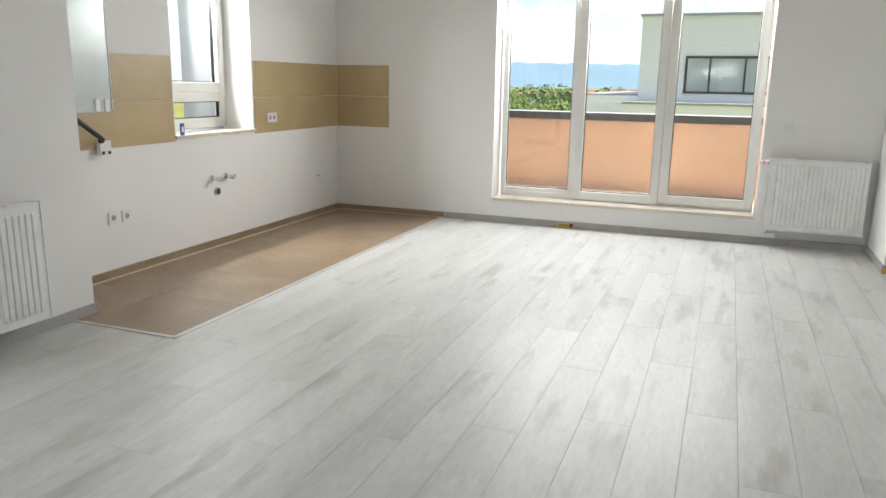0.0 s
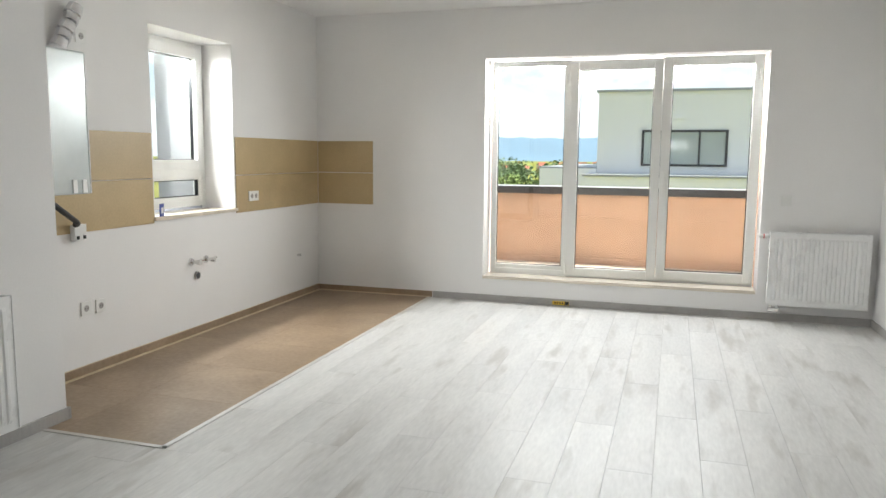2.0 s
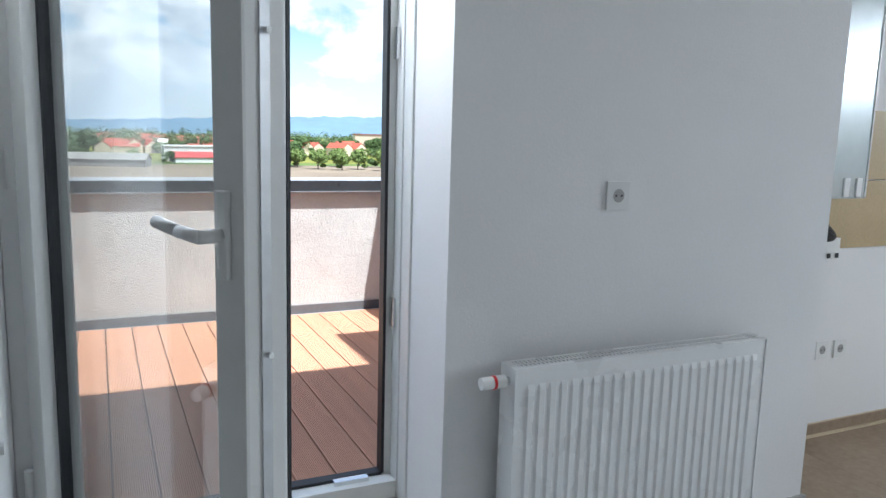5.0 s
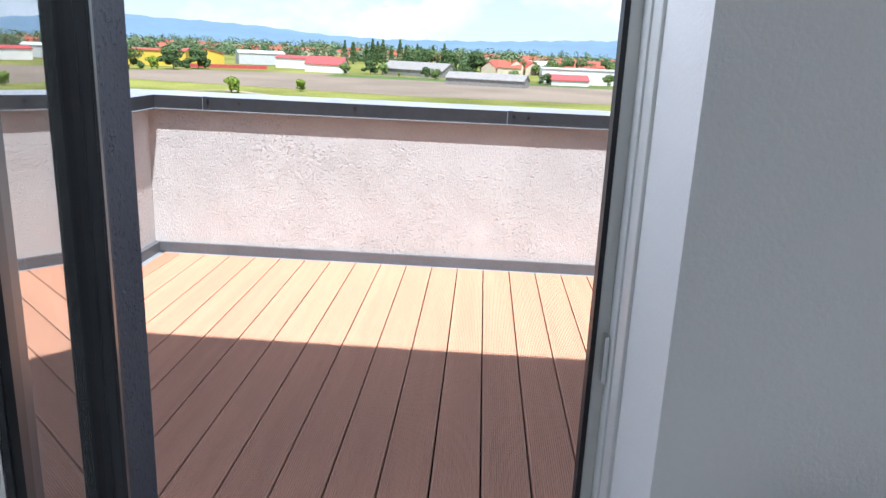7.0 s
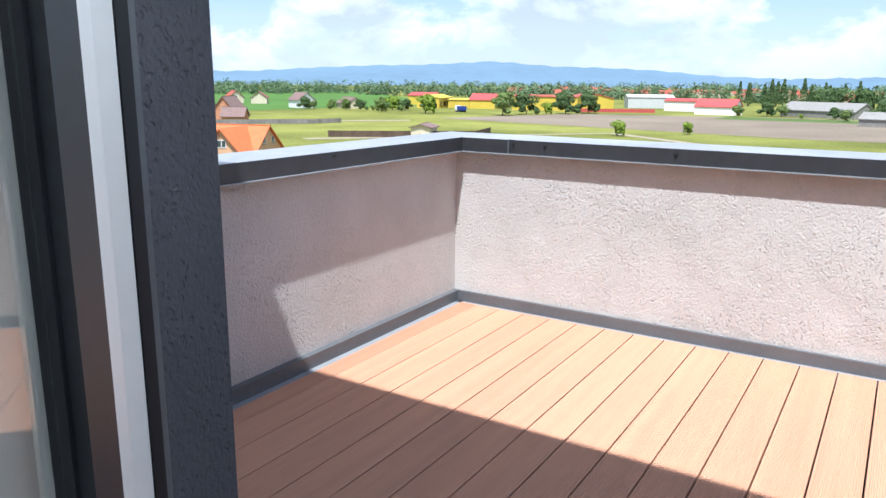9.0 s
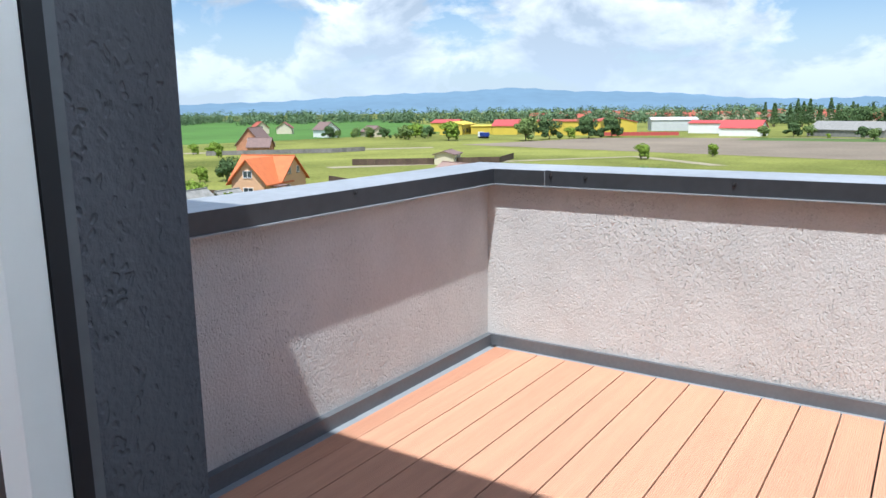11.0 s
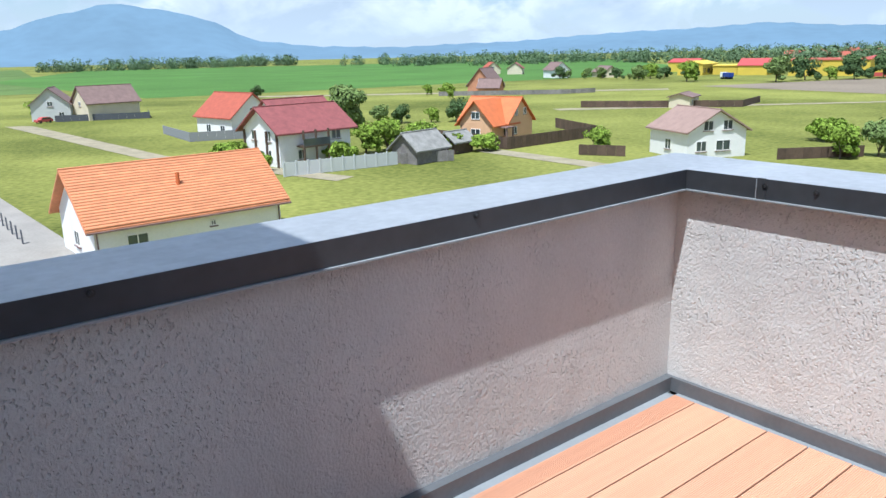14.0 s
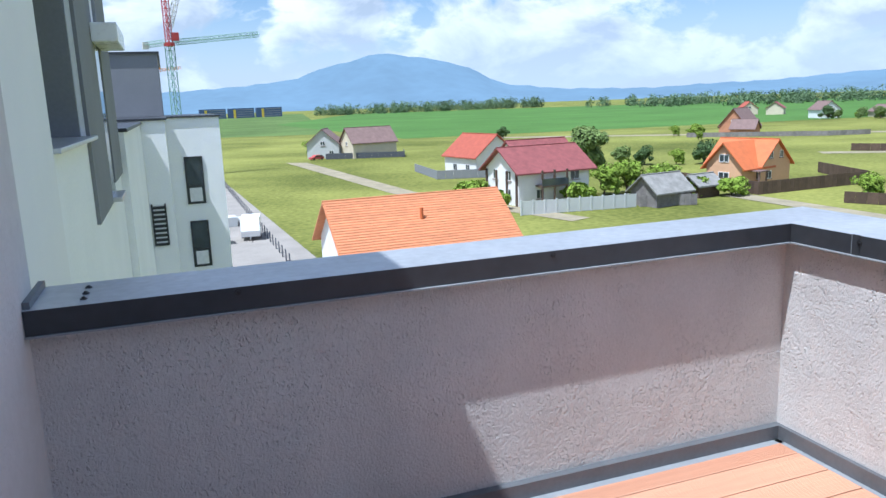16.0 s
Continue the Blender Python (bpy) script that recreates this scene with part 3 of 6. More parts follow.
def terrace_door():
    d = thing("door_1", "white plastic terrace door frame with a stone threshold", "door", kind="structure")
    x0, x1 = -3.785, -3.70
    y0, y1, z0, z1 = 0.62, 1.80, DZ0 + 0.02, DZ1 + 0.03
    a0, a1 = 0.742, 1.690
    part("door_frame", boxes((-3.755, y0 + 0.046, z0, x1, a0, z1), (x0, a1, z0, x1, y1 - 0.046, z1), (x0, a0, z0, x1, a1, z0 + 0.065), (x0, a0, z1 - 0.09, x1, a1, z1), bevel=0.004), UPVC, d)
    part("frame_lip", boxes((x0 - 0.002, a1 - 0.022, z0 + 0.05, x0 + 0.03, a1 + 0.01, z1 - 0.07), bevel=0.003), UPVC, d)
    part("outer_lip", boxes((-3.79, DY0 - 0.01, z0 - 0.05, -3.776, DY0 + 0.006, z1 - 0.05)), FLASH, d, "grey outer lip of the frame")
    part("inner_frame", boxes((x1 + 0.001, a1 + 0.003, z0, -3.635, y1 - 0.05, z1 - 0.02), bevel=0.006), UPVC, d)
    part("gasket", boxes((x0 - 0.004, a1 - 0.032, z0 + 0.07, x0 + 0.034, a1 - 0.0225, z1 - 0.09), (-3.775, DY0 - 0.01, z0, -3.756, DY0 + 0.013, z1 - 0.06), (x0 - 0.004, a0 + 0.03, z0 + 0.066, x0 + 0.034, a1 - 0.03, z0 + 0.076)), GASKET, d, "black rubber gasket")
    for z in (0.72, 1.52):
        part("strike_plate", boxes((x0 + 0.032, a1 - 0.012, z, x0 + 0.06, a1 - 0.001, z + 0.09), bevel=0.002), CHROME, d, "steel strike plate")
    part("strike_plate", boxes((x0 + 0.034, 1.50, z0 + 0.064, x0 + 0.06, 1.61, z0 + 0.078), bevel=0.002), CHROME, d, "steel strike plate")
    part("strike_plate", boxes((x0 + 0.034, 1.18, z0 + 0.064, x0 + 0.06, 1.29, z0 + 0.078), bevel=0.002), CHROME, d, "steel strike plate")
    part("threshold", boxes((x1 + 0.002, 0.655, DZ0 + 0.002, XW + 0.03, 1.699, DZ0 + 0.03), bevel=0.004), STONE, d, "polished cream stone threshold slab")
    part("outer_sill", boxes((XO - 0.03, DY0 + 0.002, 0.07, -3.79, DY1 - 0.002, 0.095), bevel=0.003), COPING, d, "anthracite metal outer sill")


terrace_door()


def door_leaf():
    leaf = thing("door_leaf", "white glazed terrace door leaf standing open", "door", pose(HINGE[0], HINGE[1], 0, 0, 0, -66.5))
    z0, z1, wd = DZ0 + 0.08, DZ1 - 0.03, 0.935
    s = sash(leaf, "y", 0.0, wd, z0, z1, 0.0, 0.08, 0.084, 0.033, gasket=0.012)
    part("edge_gear", boxes((0.033, wd, z0 + 0.1, 0.051, wd + 0.004, z1 - 0.1)), STEEL, leaf, "steel locking strip on the leaf edge")
    for z in (0.55, 0.95, 1.45, 1.85):
        part("locking_pin", cyl(bmesh.new(), (0.041, wd + 0.003, z), (0.041, wd + 0.014, z), 0.005, seg=8), CHROME, leaf, "steel locking pin")
    for q in ((-0.004, 0.034, z0, -0.0005, 0.09, z1), (-0.004, wd - 0.09, z0, -0.0005, wd, z1), (-0.004, 0.09, z0, -0.0005, wd - 0.09, z0 + 0.09), (-0.004, 0.09, z1 - 0.09, -0.0005, wd - 0.09, z1)):
        part("outer_cladding", boxes(q), FRAME_D, leaf, "anthracite outer foil")
    for q in ((0.0, 0.084, z0 + 0.084, 0.020, 0.0865, z1 - 0.084), (0.0, wd - 0.0865, z0 + 0.084, 0.020, wd - 0.084, z1 - 0.084), (0.0, 0.0865, z0 + 0.084, 0.020, wd - 0.0865, z0 + 0.0865)):
        part("outer_bead", boxes(q), FRAME_D, leaf, "anthracite glazing bead")
    part("outer_gasket", boxes((-0.010, wd - 0.03, z0, -0.0045, wd - 0.004, z1)), GASKET, leaf, "black rubber gasket")
    hz = 1.14
    bm = boxes((0.08, wd - 0.062, hz - 0.07, 0.09, wd - 0.032, hz + 0.07), bevel=0.004)
    cyl(bm, (0.09, wd - 0.047, hz), (0.13, wd - 0.047, hz), 0.011)
    tube(bm, [(0.128, wd - 0.045, hz), (0.131, wd - 0.10, hz + 0.004), (0.129, wd - 0.175, hz + 0.012)], 0.0105, seg=10)
    smooth(part("handle", bm, PLASTIC, leaf, "white lever handle"))
    for z in (0.40, 1.2, 2.0):
        part("hinge", cyl(bmesh.new(), (0.085, -0.012, z - 0.05), (0.085, -0.012, z + 0.05), 0.011), UPVC, leaf)


door_leaf()

# ---- radiators ----


def radiator(m, w, label, valve):
    """Panel radiator; local x along the wall, y out of the wall, z up from the underside."""
    h, d = 0.60, 0.105
    r = thing("radiator", label, "radiator", m, group="panel radiators")
    bm = bmesh.new()
    n = round(w / 0.0375)
    cols = [(0.0, 0.0)]
    for i in range(n):
        c = 0.03 + (w - 0.06) * (i + 0.5) / n
        cols += [(c - 0.014, 0.0), (c - 0.008, 1.0), (c + 0.008, 1.0), (c + 0.014, 0.0)]
    cols.append((w, 0.0))
    grid = []
    for z, k in ((0.0, 0.0), (0.036, 0.0), (0.054, 1.0), (h - 0.064, 1.0), (h - 0.046, 0.0), (h - 0.004, 0.0)):
        grid.append([bm.verts.new((u, d - 0.008 + 0.006 * k * r1, z)) for u, r1 in cols])
    for lo, hi in zip(grid, grid[1:]):
        for k in range(len(cols) - 1):
            bm.faces.new((lo[k], lo[k + 1], hi[k + 1], hi[k]))
    rim = [bm.verts.new((u, d - 0.016, z)) for u, z in ((0.0, 0.0), (w, 0.0), (w, h - 0.004), (0.0, h - 0.004))]
    bm.faces.new(rim)
    bm.faces.new([rim[0], rim[1], *reversed(grid[0])])
    bm.faces.new([rim[3], rim[2], *reversed(grid[-1])])
    bm.faces.new([rim[0], rim[3], *[row[0] for row in reversed(grid)]])
    bm.faces.new([rim[1], rim[2], *[row[-1] for row in reversed(grid)]])
    part("front_panel", bm, ENAMEL, r, "white ribbed enamel panel")
    part("back_panel", boxes((0.0, 0.03, 0.0, w, 0.042, h - 0.012), bevel=0.003), ENAMEL, r)
    fins = bmesh.new()
    for i in range(int(w / 0.03)):
        box(fins, 0.01 + i * 0.03, 0.045, 0.03, 0.0115 + i * 0.03, d - 0.016, h - 0.03)
    part("convector_fins", fins, ENAMEL, r)
    for x0 in (0.0, w - 0.003):
        part("side_cover", boxes((x0 - 0.001, 0.024, 0.004, x0 + 0.004, d - 0.004, h), bevel=0.001), ENAMEL, r)
    g = boxes((0.0, d - 0.022, h - 0.003, w, d - 0.005, h + 0.001), (0.0, 0.026, h - 0.003, w, 0.036, h + 0.001), (0.0, 0.062, h - 0.003, w, 0.067, h + 0.001), (0.0, 0.036, h - 0.003, 0.02, d - 0.022, h + 0.001), (w - 0.02, 0.036, h - 0.003, w, d - 0.022, h + 0.001))
    k = int((w - 0.04) / 0.013)
    for i in range(k):
        x = 0.02 + (w - 0.04) * (i + 0.3) / k
        box(g, x, 0.0365, h - 0.003, x + 0.0055, d - 0.0225, h)
    part("top_grille", g, ENAMEL, r, "slotted white top grille")
    # added dark strip below the slots paints the shade between the panels
    part("grille_painted_shade", boxes((0.02, 0.044, h - 0.055, w - 0.02, d - 0.016, h - 0.05)), DARKP, r)
    if valve:
        x = 0.0
        part("valve_body", cyl(bmesh.new(), (x - 0.004, 0.07, 0.562), (x - 0.018, 0.07, 0.562), 0.012), CHROME, r, "chrome valve body")
        th = part("thermostat_head", cyl(bmesh.new(), (x - 0.016, 0.07, 0.562), (x - 0.085, 0.07, 0.562), 0.018, 0.016, seg=18), PLASTIC, r, "white thermostat head")
        part("scale_ring", cyl(bmesh.new(), (x - 0.044, 0.07, 0.562), (x - 0.052, 0.07, 0.562), 0.0185, seg=18), REDP, th, "red scale ring")
        v = bmesh.new()
        cyl(v, (0.03, 0.072, -0.025), (0.03, 0.072, 0.0), 0.012)
        cyl(v, (0.08, 0.072, -0.025), (0.08, 0.072, 0.0), 0.012)
        box(v, 0.012, 0.052, -0.052, 0.098, 0.092, -0.022, bevel=0.006)
        cyl(v, (0.03, 0.052, -0.037), (0.03, -0.03, -0.037), 0.009)
        cyl(v, (0.08, 0.052, -0.037), (0.08, -0.03, -0.037), 0.009)
        part("pipe_valve", v, CHROME, r, "chrome double pipe valve")
    for bx in (0.15, w - 0.15):
        part("bracket", boxes((bx - 0.012, -0.03, 0.08, bx + 0.012, 0.03, 0.5)), ENAMEL, r)
    return r


radiator(pose(XW + 0.03, 1.842, 0.110, 0, 0, 90) @ Matrix.Diagonal((1, -1, 1, 1)), 0.90, "white ribbed panel radiator under a wall socket", True)
radiator(pose(XW + 0.03, 0.610, 0.110, 0, 0, -90) @ Matrix.Diagonal((1, 1, 1, 1)), 0.80, "white ribbed panel radiator beside the terrace door", True)
radiator(pose(0.240, YN, 0.142, 0, 0, 0) @ Matrix.Diagonal((1, -1, 1, 1)), 0.735, "white ribbed panel radiator beside the balcony window", True)

# ---- sockets and small wall fixtures ----


def frame_on(x, y, z, face):
    """A pose whose y axis points out of the wall. face: which way that is."""
    return pose(x, y, z, 0, 0, {"+x": -90, "-y": 180, "+y": 0}[face])


def socket(x, y, z, face, label, n=1, gap=0.0):
    s = thing("wall_socket", label, "socket", frame_on(x, y, z, face), group="wall sockets")
    w = 0.08 if n == 1 else 0.142
    part("plate", boxes((-w / 2, 0.0, -0.041, w / 2, 0.009, 0.041), bevel=0.003), PLASTIC, s)
    for i in range(n):
        c = 0 if n == 1 else (i - 0.5) * 0.062
        bm = bmesh.new()
        cyl(bm, (c, 0.0095, 0), (c, 0.0085, 0), 0.0195, seg=20)
        ring = part("socket_well", bm, BASEBOARD, s, "recessed grey socket well")
        for dx in (-0.0095, 0.0095):
            # flat dark discs: the shade inside the pin holes is painted
            part("pin_hole", cyl(bmesh.new(), (c + dx, 0.0105, 0), (c + dx, 0.009, 0), 0.0032, seg=8), DARKP, ring)
    return s


socket(XW, 2.232, 1.147, "+x", "white wall socket above the radiator")
socket(XK, 3.785, 0.405, "+x", "white low wall socket in the kitchen")
socket(XK, 3.903, 0.401, "+x", "white low wall socket in the kitchen")
socket(XK + 0.009, 5.65, 0.988, "+x", "white double socket in the tiled backsplash", n=2)
socket(XK, 3.85, 2.0, "+x", "white wall socket beside the boiler top")
s = thing("wall_switch", "white push switch on the window wall", "switch", frame_on(0.351, YN, 0.988, "-y"))
part("plate", boxes((-0.04, 0, -0.04, 0.04, 0.009, 0.04), bevel=0.003), PLASTIC, s)
part("rocker", boxes((-0.028, 0.009, -0.028, 0.028, 0.012, 0.028), bevel=0.002), PLASTIC, s)


def water_tap(y, z):
    t = thing("angle_valve", "chrome angle valve on the kitchen wall", "valve", frame_on(XK, y, z, "+x"), group="kitchen angle valves")
    part("rosette", cyl(bmesh.new(), (0, 0, 0), (0, 0.012, 0), 0.03, 0.026, seg=18), CHROME, t)
    part("body", cyl(bmesh.new(), (0, 0.012, 0), (0, 0.06, 0), 0.013), CHROME, t)
    part("knob", cyl(bmesh.new(), (0, 0.058, 0), (0, 0.085, 0), 0.019, 0.017, seg=10), CHROME, t)
    part("outlet", cyl(bmesh.new(), (0, 0.045, 0), (-0.05, 0.06, 0.012), 0.009), CHROME, t)


water_tap(4.81, 0.548)
water_tap(4.985, 0.546)
dr = thing("drain_outlet", "dark grey waste pipe end in the kitchen wall", "drain", frame_on(XK, 4.872, 0.440, "+x"))
part("pipe_ring", cyl(bmesh.new(), (0, 0, 0), (0, 0.012, 0), 0.03, seg=18), BASEBOARD, dr)
# flat dark disc paints the shade inside the pipe
part("pipe_mouth", cyl(bmesh.new(), (0, 0.0125, 0), (0, 0.014, 0), 0.023, seg=18), DARKP, dr)
solid("cable_stub", cyl(bmesh.new(), (XK, 6.41, 0.398), (XK + 0.03, 6.41, 0.402), 0.012, seg=10), CHROME, "small metal cable outlet low on the wall", "cable outlet")


def boiler():
    b = thing("wall_boiler", "slim grey-white wall boiler hung in the kitchen recess", "boiler")
    x0, x1, y0, y1, z0, z1 = XK, -3.60, 3.17, 3.60, 1.105, 1.868
    part("casing", boxes((x0, y0, z0, x1, y1, z1), bevel=0.012), STEEL_W, b)
    part("side_edge", boxes((x1 - 0.02, y1 - 0.002, z0 + 0.004, x1 + 0.002, y1 + 0.004, z1 - 0.01), bevel=0.001), ENAMEL, b)
    for y in (3.47, 3.54):
        part("latch", boxes((x1, y, z0 + 0.008, x1 + 0.006, y + 0.03, z0 + 0.08), bevel=0.002), ENAMEL, b)
    part("gas_pipe", cyl(bmesh.new(), (-3.80, 3.50, z0), (-3.80, 3.50, 0.93), 0.006), DARKP, b)
    hose = bmesh.new()
    pts = []
    for i in range(15):
        u = i / 14
        pts.append((-3.72 - 0.10 * u * u, 3.36 + 0.34 * math.sin(u * 1.57) , z0 + 0.01 - 0.20 * u - 0.05 * math.sin(u * 3.14)))
    tube(hose, pts, 0.016, seg=10)
    part("hose", hose, DARKP, b, "black corrugated drain hose")


STEEL_W = mat("grey_white_casing", (0.56, 0.60, 0.60), 0.26, metal=0.25, var=0.03, scale=1.2, fine=20)
boiler()
jb = thing("junction_box", "white plastic connection box below the boiler", "junction box", frame_on(XK + 0.009, 3.735, 0.87, "+x"))
part("case", boxes((-0.045, 0, -0.045, 0.045, 0.035, 0.045), bevel=0.005), PLASTIC, jb)
for dx in (-0.025, 0.025):
    part("terminal", boxes((dx - 0.009, 0.036, -0.04, dx + 0.009, 0.04, -0.02)), DARKP, jb)
fl = bmesh.new()
for i in range(5):
    cyl(fl, (-3.80 + 0.012 * (i % 2), 3.62 + 0.03 * i, 1.90 + 0.05 * i), (-3.80, 3.65 + 0.03 * i, 1.95 + 0.05 * i), 0.05 - 0.008 * (i % 2), 0.042, seg=9)
solid("flue_foil", fl, FOIL, "crumpled foil wrap round the boiler flue", "flue")
cd = thing("leaflet", "small blue and white card leaning on the window sill", "card", pose(XK, 4.51, KW[2] + 0.014, 0, 0, 20))
part("card", boxes((-0.004, -0.035, 0.0, 0.004, 0.035, 0.085)), BLUEP, cd)
part("card_print", boxes((0.0042, -0.022, 0.02, 0.0052, 0.022, 0.06)), PAPER, cd)


def skirting_label(x, y, face):
    s = thing("baseboard_label", "small black and yellow product sticker on the baseboard", "label", frame_on(x, y, 0.026, face), group="baseboard stickers")
    part("sticker", boxes((-0.075, 0.0, -0.017, 0.075, 0.0008, 0.017)), YELLOWL, s)
    part("dark_field", boxes((-0.072, 0.0009, -0.015, -0.035, 0.0014, 0.015)), DARKP, s)
    for i in range(4):
        part("print_bar", boxes((-0.022 + i * 0.022, 0.0009, -0.007, -0.008 + i * 0.022, 0.0014, 0.007)), DARKP, s)


skirting_label(-1.45, YN - 0.0145, "-y")
skirting_label(XE + 0.07, 6.0835, "-y")
skirting_label(XW + 0.0145, 1.90, "+x")

# ---- terrace ----
XP, YP, YR, ZD = -6.657, -0.488, 2.76, 0.055     # inner faces of the parapets, deck level
ZT = 0.978
structure("terrace_slab", boxes((-6.94, -0.69, -0.6, -3.87, 2.99, -0.05)), GAP_SHADE, "roof slab under the deck, gap shade in its dark colour", "floor")
structure("parapet_west", boxes((-6.95, -0.70, -14.0, XP, 3.0, ZT - 0.02)), STUCCO, "greige rough stucco parapet of the terrace", "parapet")
structure("parapet_south", boxes((XP, -0.70, -14.0, XO + 0.004, YP, ZT - 0.02)), STUCCO, "greige rough stucco parapet of the terrace", "parapet")
structure("parapet_north", boxes((XP, YR, -14.0, -4.57, 3.0, ZT - 0.02)), STUCCO, "greige rough stucco parapet of the terrace", "parapet")


def coping_run(name, x0, y0, x1, y1, inner, label):
    c = thing(name, label, "coping", kind="structure")
    # upward face takes the paler colour that carries the sky's sheen
    part("top_sheet", boxes((x0, y0, ZT - 0.004, x1, y1, ZT + 0.002)), COPING_TOP, c, "metal top sheet with the sky's sheen in its pale colour")
    ax, v, a, b = inner
    if ax == "x":
        s = 1 if v > (x0 + x1) / 2 else -1
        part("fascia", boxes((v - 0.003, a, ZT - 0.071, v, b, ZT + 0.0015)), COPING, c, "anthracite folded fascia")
        part("drip_edge", boxes((v, a, ZT - 0.076, v + 0.010 * s, b, ZT - 0.071)), FLASH_E, c, "bright folded drip edge")
    else:
        s = 1 if v > (y0 + y1) / 2 else -1
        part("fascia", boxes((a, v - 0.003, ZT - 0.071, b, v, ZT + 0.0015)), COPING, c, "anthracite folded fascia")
        part("drip_edge", boxes((a, v, ZT - 0.076, b, v + 0.010 * s, ZT - 0.071)), FLASH_E, c, "bright folded drip edge")
    return c


cw = coping_run("coping_west", -6.99, -0.735, XP + 0.035, 3.02, ("x", XP + 0.038, YP + 0.055, YR - 0.03), "anthracite sheet-metal coping on the terrace parapet")
cs = coping_run("coping_south", XP + 0.036, -0.735, XO - 0.002, YP + 0.055, ("y", YP + 0.058, XP + 0.04, XO - 0.002), "anthracite sheet-metal coping on the terrace parapet")
cn = coping_run("coping_north", XP + 0.036, YR - 0.035, -4.572, 3.02, ("y", YR - 0.035, XP + 0.04, -4.572), "anthracite sheet-metal coping on the terrace parapet")


def screw(c, p, n):
    p, n = Vector(p), Vector(n)
    bm = bmesh.new()
    cyl(bm, p, p + n * 0.003, 0.010, seg=12)
    cyl(bm, p + n * 0.003, p + n * 0.008, 0.006, 0.005, seg=6)
    part("screw", bm, DARKP, c, "black washer-head screw")


for y in (-0.118, 0.06, 0.72, 1.612, 1.692, 2.39):
    screw(cw, (XP + 0.038, y, ZT - 0.024), (1, 0, 0))
for y in (-0.145, 1.578):
    part("seam", boxes((XP + 0.038, y - 0.002, ZT - 0.071, XP + 0.041, y + 0.03, ZT + 0.004)), COPING, cw, "overlapped sheet seam")
    part("sealant", boxes((XP + 0.0382, y - 0.006, ZT - 0.08, XP + 0.0395, y - 0.002, ZT)), FLASH_E, cw, "grey sealant line")
for x in (-5.556, -4.494):
    screw(cs, (x, YP + 0.058, ZT - 0.012), (0, 1, 0))
for x, y in ((-4.07, -0.50), (-4.07, -0.57), (-4.07, -0.65)):
    screw(cs, (x, y, ZT + 0.002), (0, 0, 1))
structure("coping_flash_end", boxes((XO - 0.02, -0.735, ZT + 0.002, XO - 0.001, YP + 0.04, ZT + 0.022)), FLASH, "folded metal upstand of the coping", "trim")


def base_flashing(name, q, e):
    f = thing(name, "grey metal flashing at the foot of the parapet", "flashing", kind="structure")
    part("upright", boxes(q), FLASH, f)
    part("foot", boxes(e), FLASH_E, f, "pale folded foot of the flashing")


base_flashing("flashing_west", (XP, YP, 0.0, XP + 0.02, YR, 0.111), (XP + 0.02, YP + 0.022, 0.0, XP + 0.045, YR - 0.022, ZD - 0.004))
base_flashing("flashing_south", (XP + 0.021, YP, 0.0, XO, YP + 0.034, 0.111), (XP + 0.021, YP + 0.035, 0.0, XO, YP + 0.07, ZD - 0.004))
base_flashing("flashing_north", (XP + 0.021, YR - 0.02, 0.0, -4.5, YR, 0.145), (XP + 0.021, YR - 0.045, 0.0, -4.57, YR - 0.021, ZD - 0.004))

# balcony beyond the wide window
YB = 9.1
structure("balcony_slab", boxes((-4.5, 7.33, -0.3, 3.6, YB + 0.4, 0.07)), STONE, "sand-coloured tiled balcony floor", "floor")
structure("balcony_parapet", boxes((-4.5, YB, -14.0, 3.6, YB + 0.3, ZT - 0.02)), STUCCO_P, "salmon stucco balcony parapet", "parapet")
bc = thing("balcony_coping", "anthracite sheet-metal coping on the balcony parapet", "coping", kind="structure")
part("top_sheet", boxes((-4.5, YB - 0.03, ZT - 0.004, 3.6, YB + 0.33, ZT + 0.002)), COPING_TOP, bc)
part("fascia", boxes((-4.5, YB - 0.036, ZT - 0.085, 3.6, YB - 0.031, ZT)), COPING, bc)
structure("balcony_flashing", boxes((-4.5, YB - 0.02, 0.07, 3.6, YB, 0.14)), STUCCO_P, "salmon plinth of the balcony parapet", "trim")
# ---- the apartment house goes on beyond the terrace ----
ZG = -14.0
RTOP = ROOF + 0.3
block = thing("apartment_wing", "white and grey stucco wing of the apartment house", "building", pose(-0.3, 0, 0))
for q in ((-3.0, -15.4, ZG, 4.0, -3.2, 1.16), (-3.0, -5.6, 1.16, 4.0, -3.2, RTOP), (-3.0, -15.4, 1.16, 4.0, -9.3, RTOP), (-3.0, -9.3, 3.7, 4.0, -5.6, RTOP)):
    part("wall", boxes(q), STUCCO_W, block)
for q in ((-2.94, -9.298, 1.165, -2.1, -9.2, 3.7), (-2.94, -5.7, 1.165, -2.1, -5.602, 3.7), (-2.1, -9.298, 1.165, -2.0, -5.602, 3.7)):
    part("recess_lining", boxes(q), STUCCO_G, block, "mid grey stucco window recess")
part("grey_panel", boxes((-3.05, -11.9, 0.0, -3.002, -9.3, RTOP)), STUCCO_G, block, "mid grey facade panel")
part("grey_panel", boxes((-3.05, -15.4, 0.25, -3.002, -13.0, RTOP)), STUCCO_G, block, "mid grey facade panel")
rec = part("window", boxes((-2.16, -9.1, 1.2, -2.11, -5.8, 1.27), (-2.16, -9.1, 3.5, -2.11, -5.8, 3.6), (-2.16, -9.18, 1.2, -2.11, -9.1, 3.6), (-2.16, -5.8, 1.2, -2.11, -5.72, 3.6)), FRAME_D, block, "anthracite window frame")
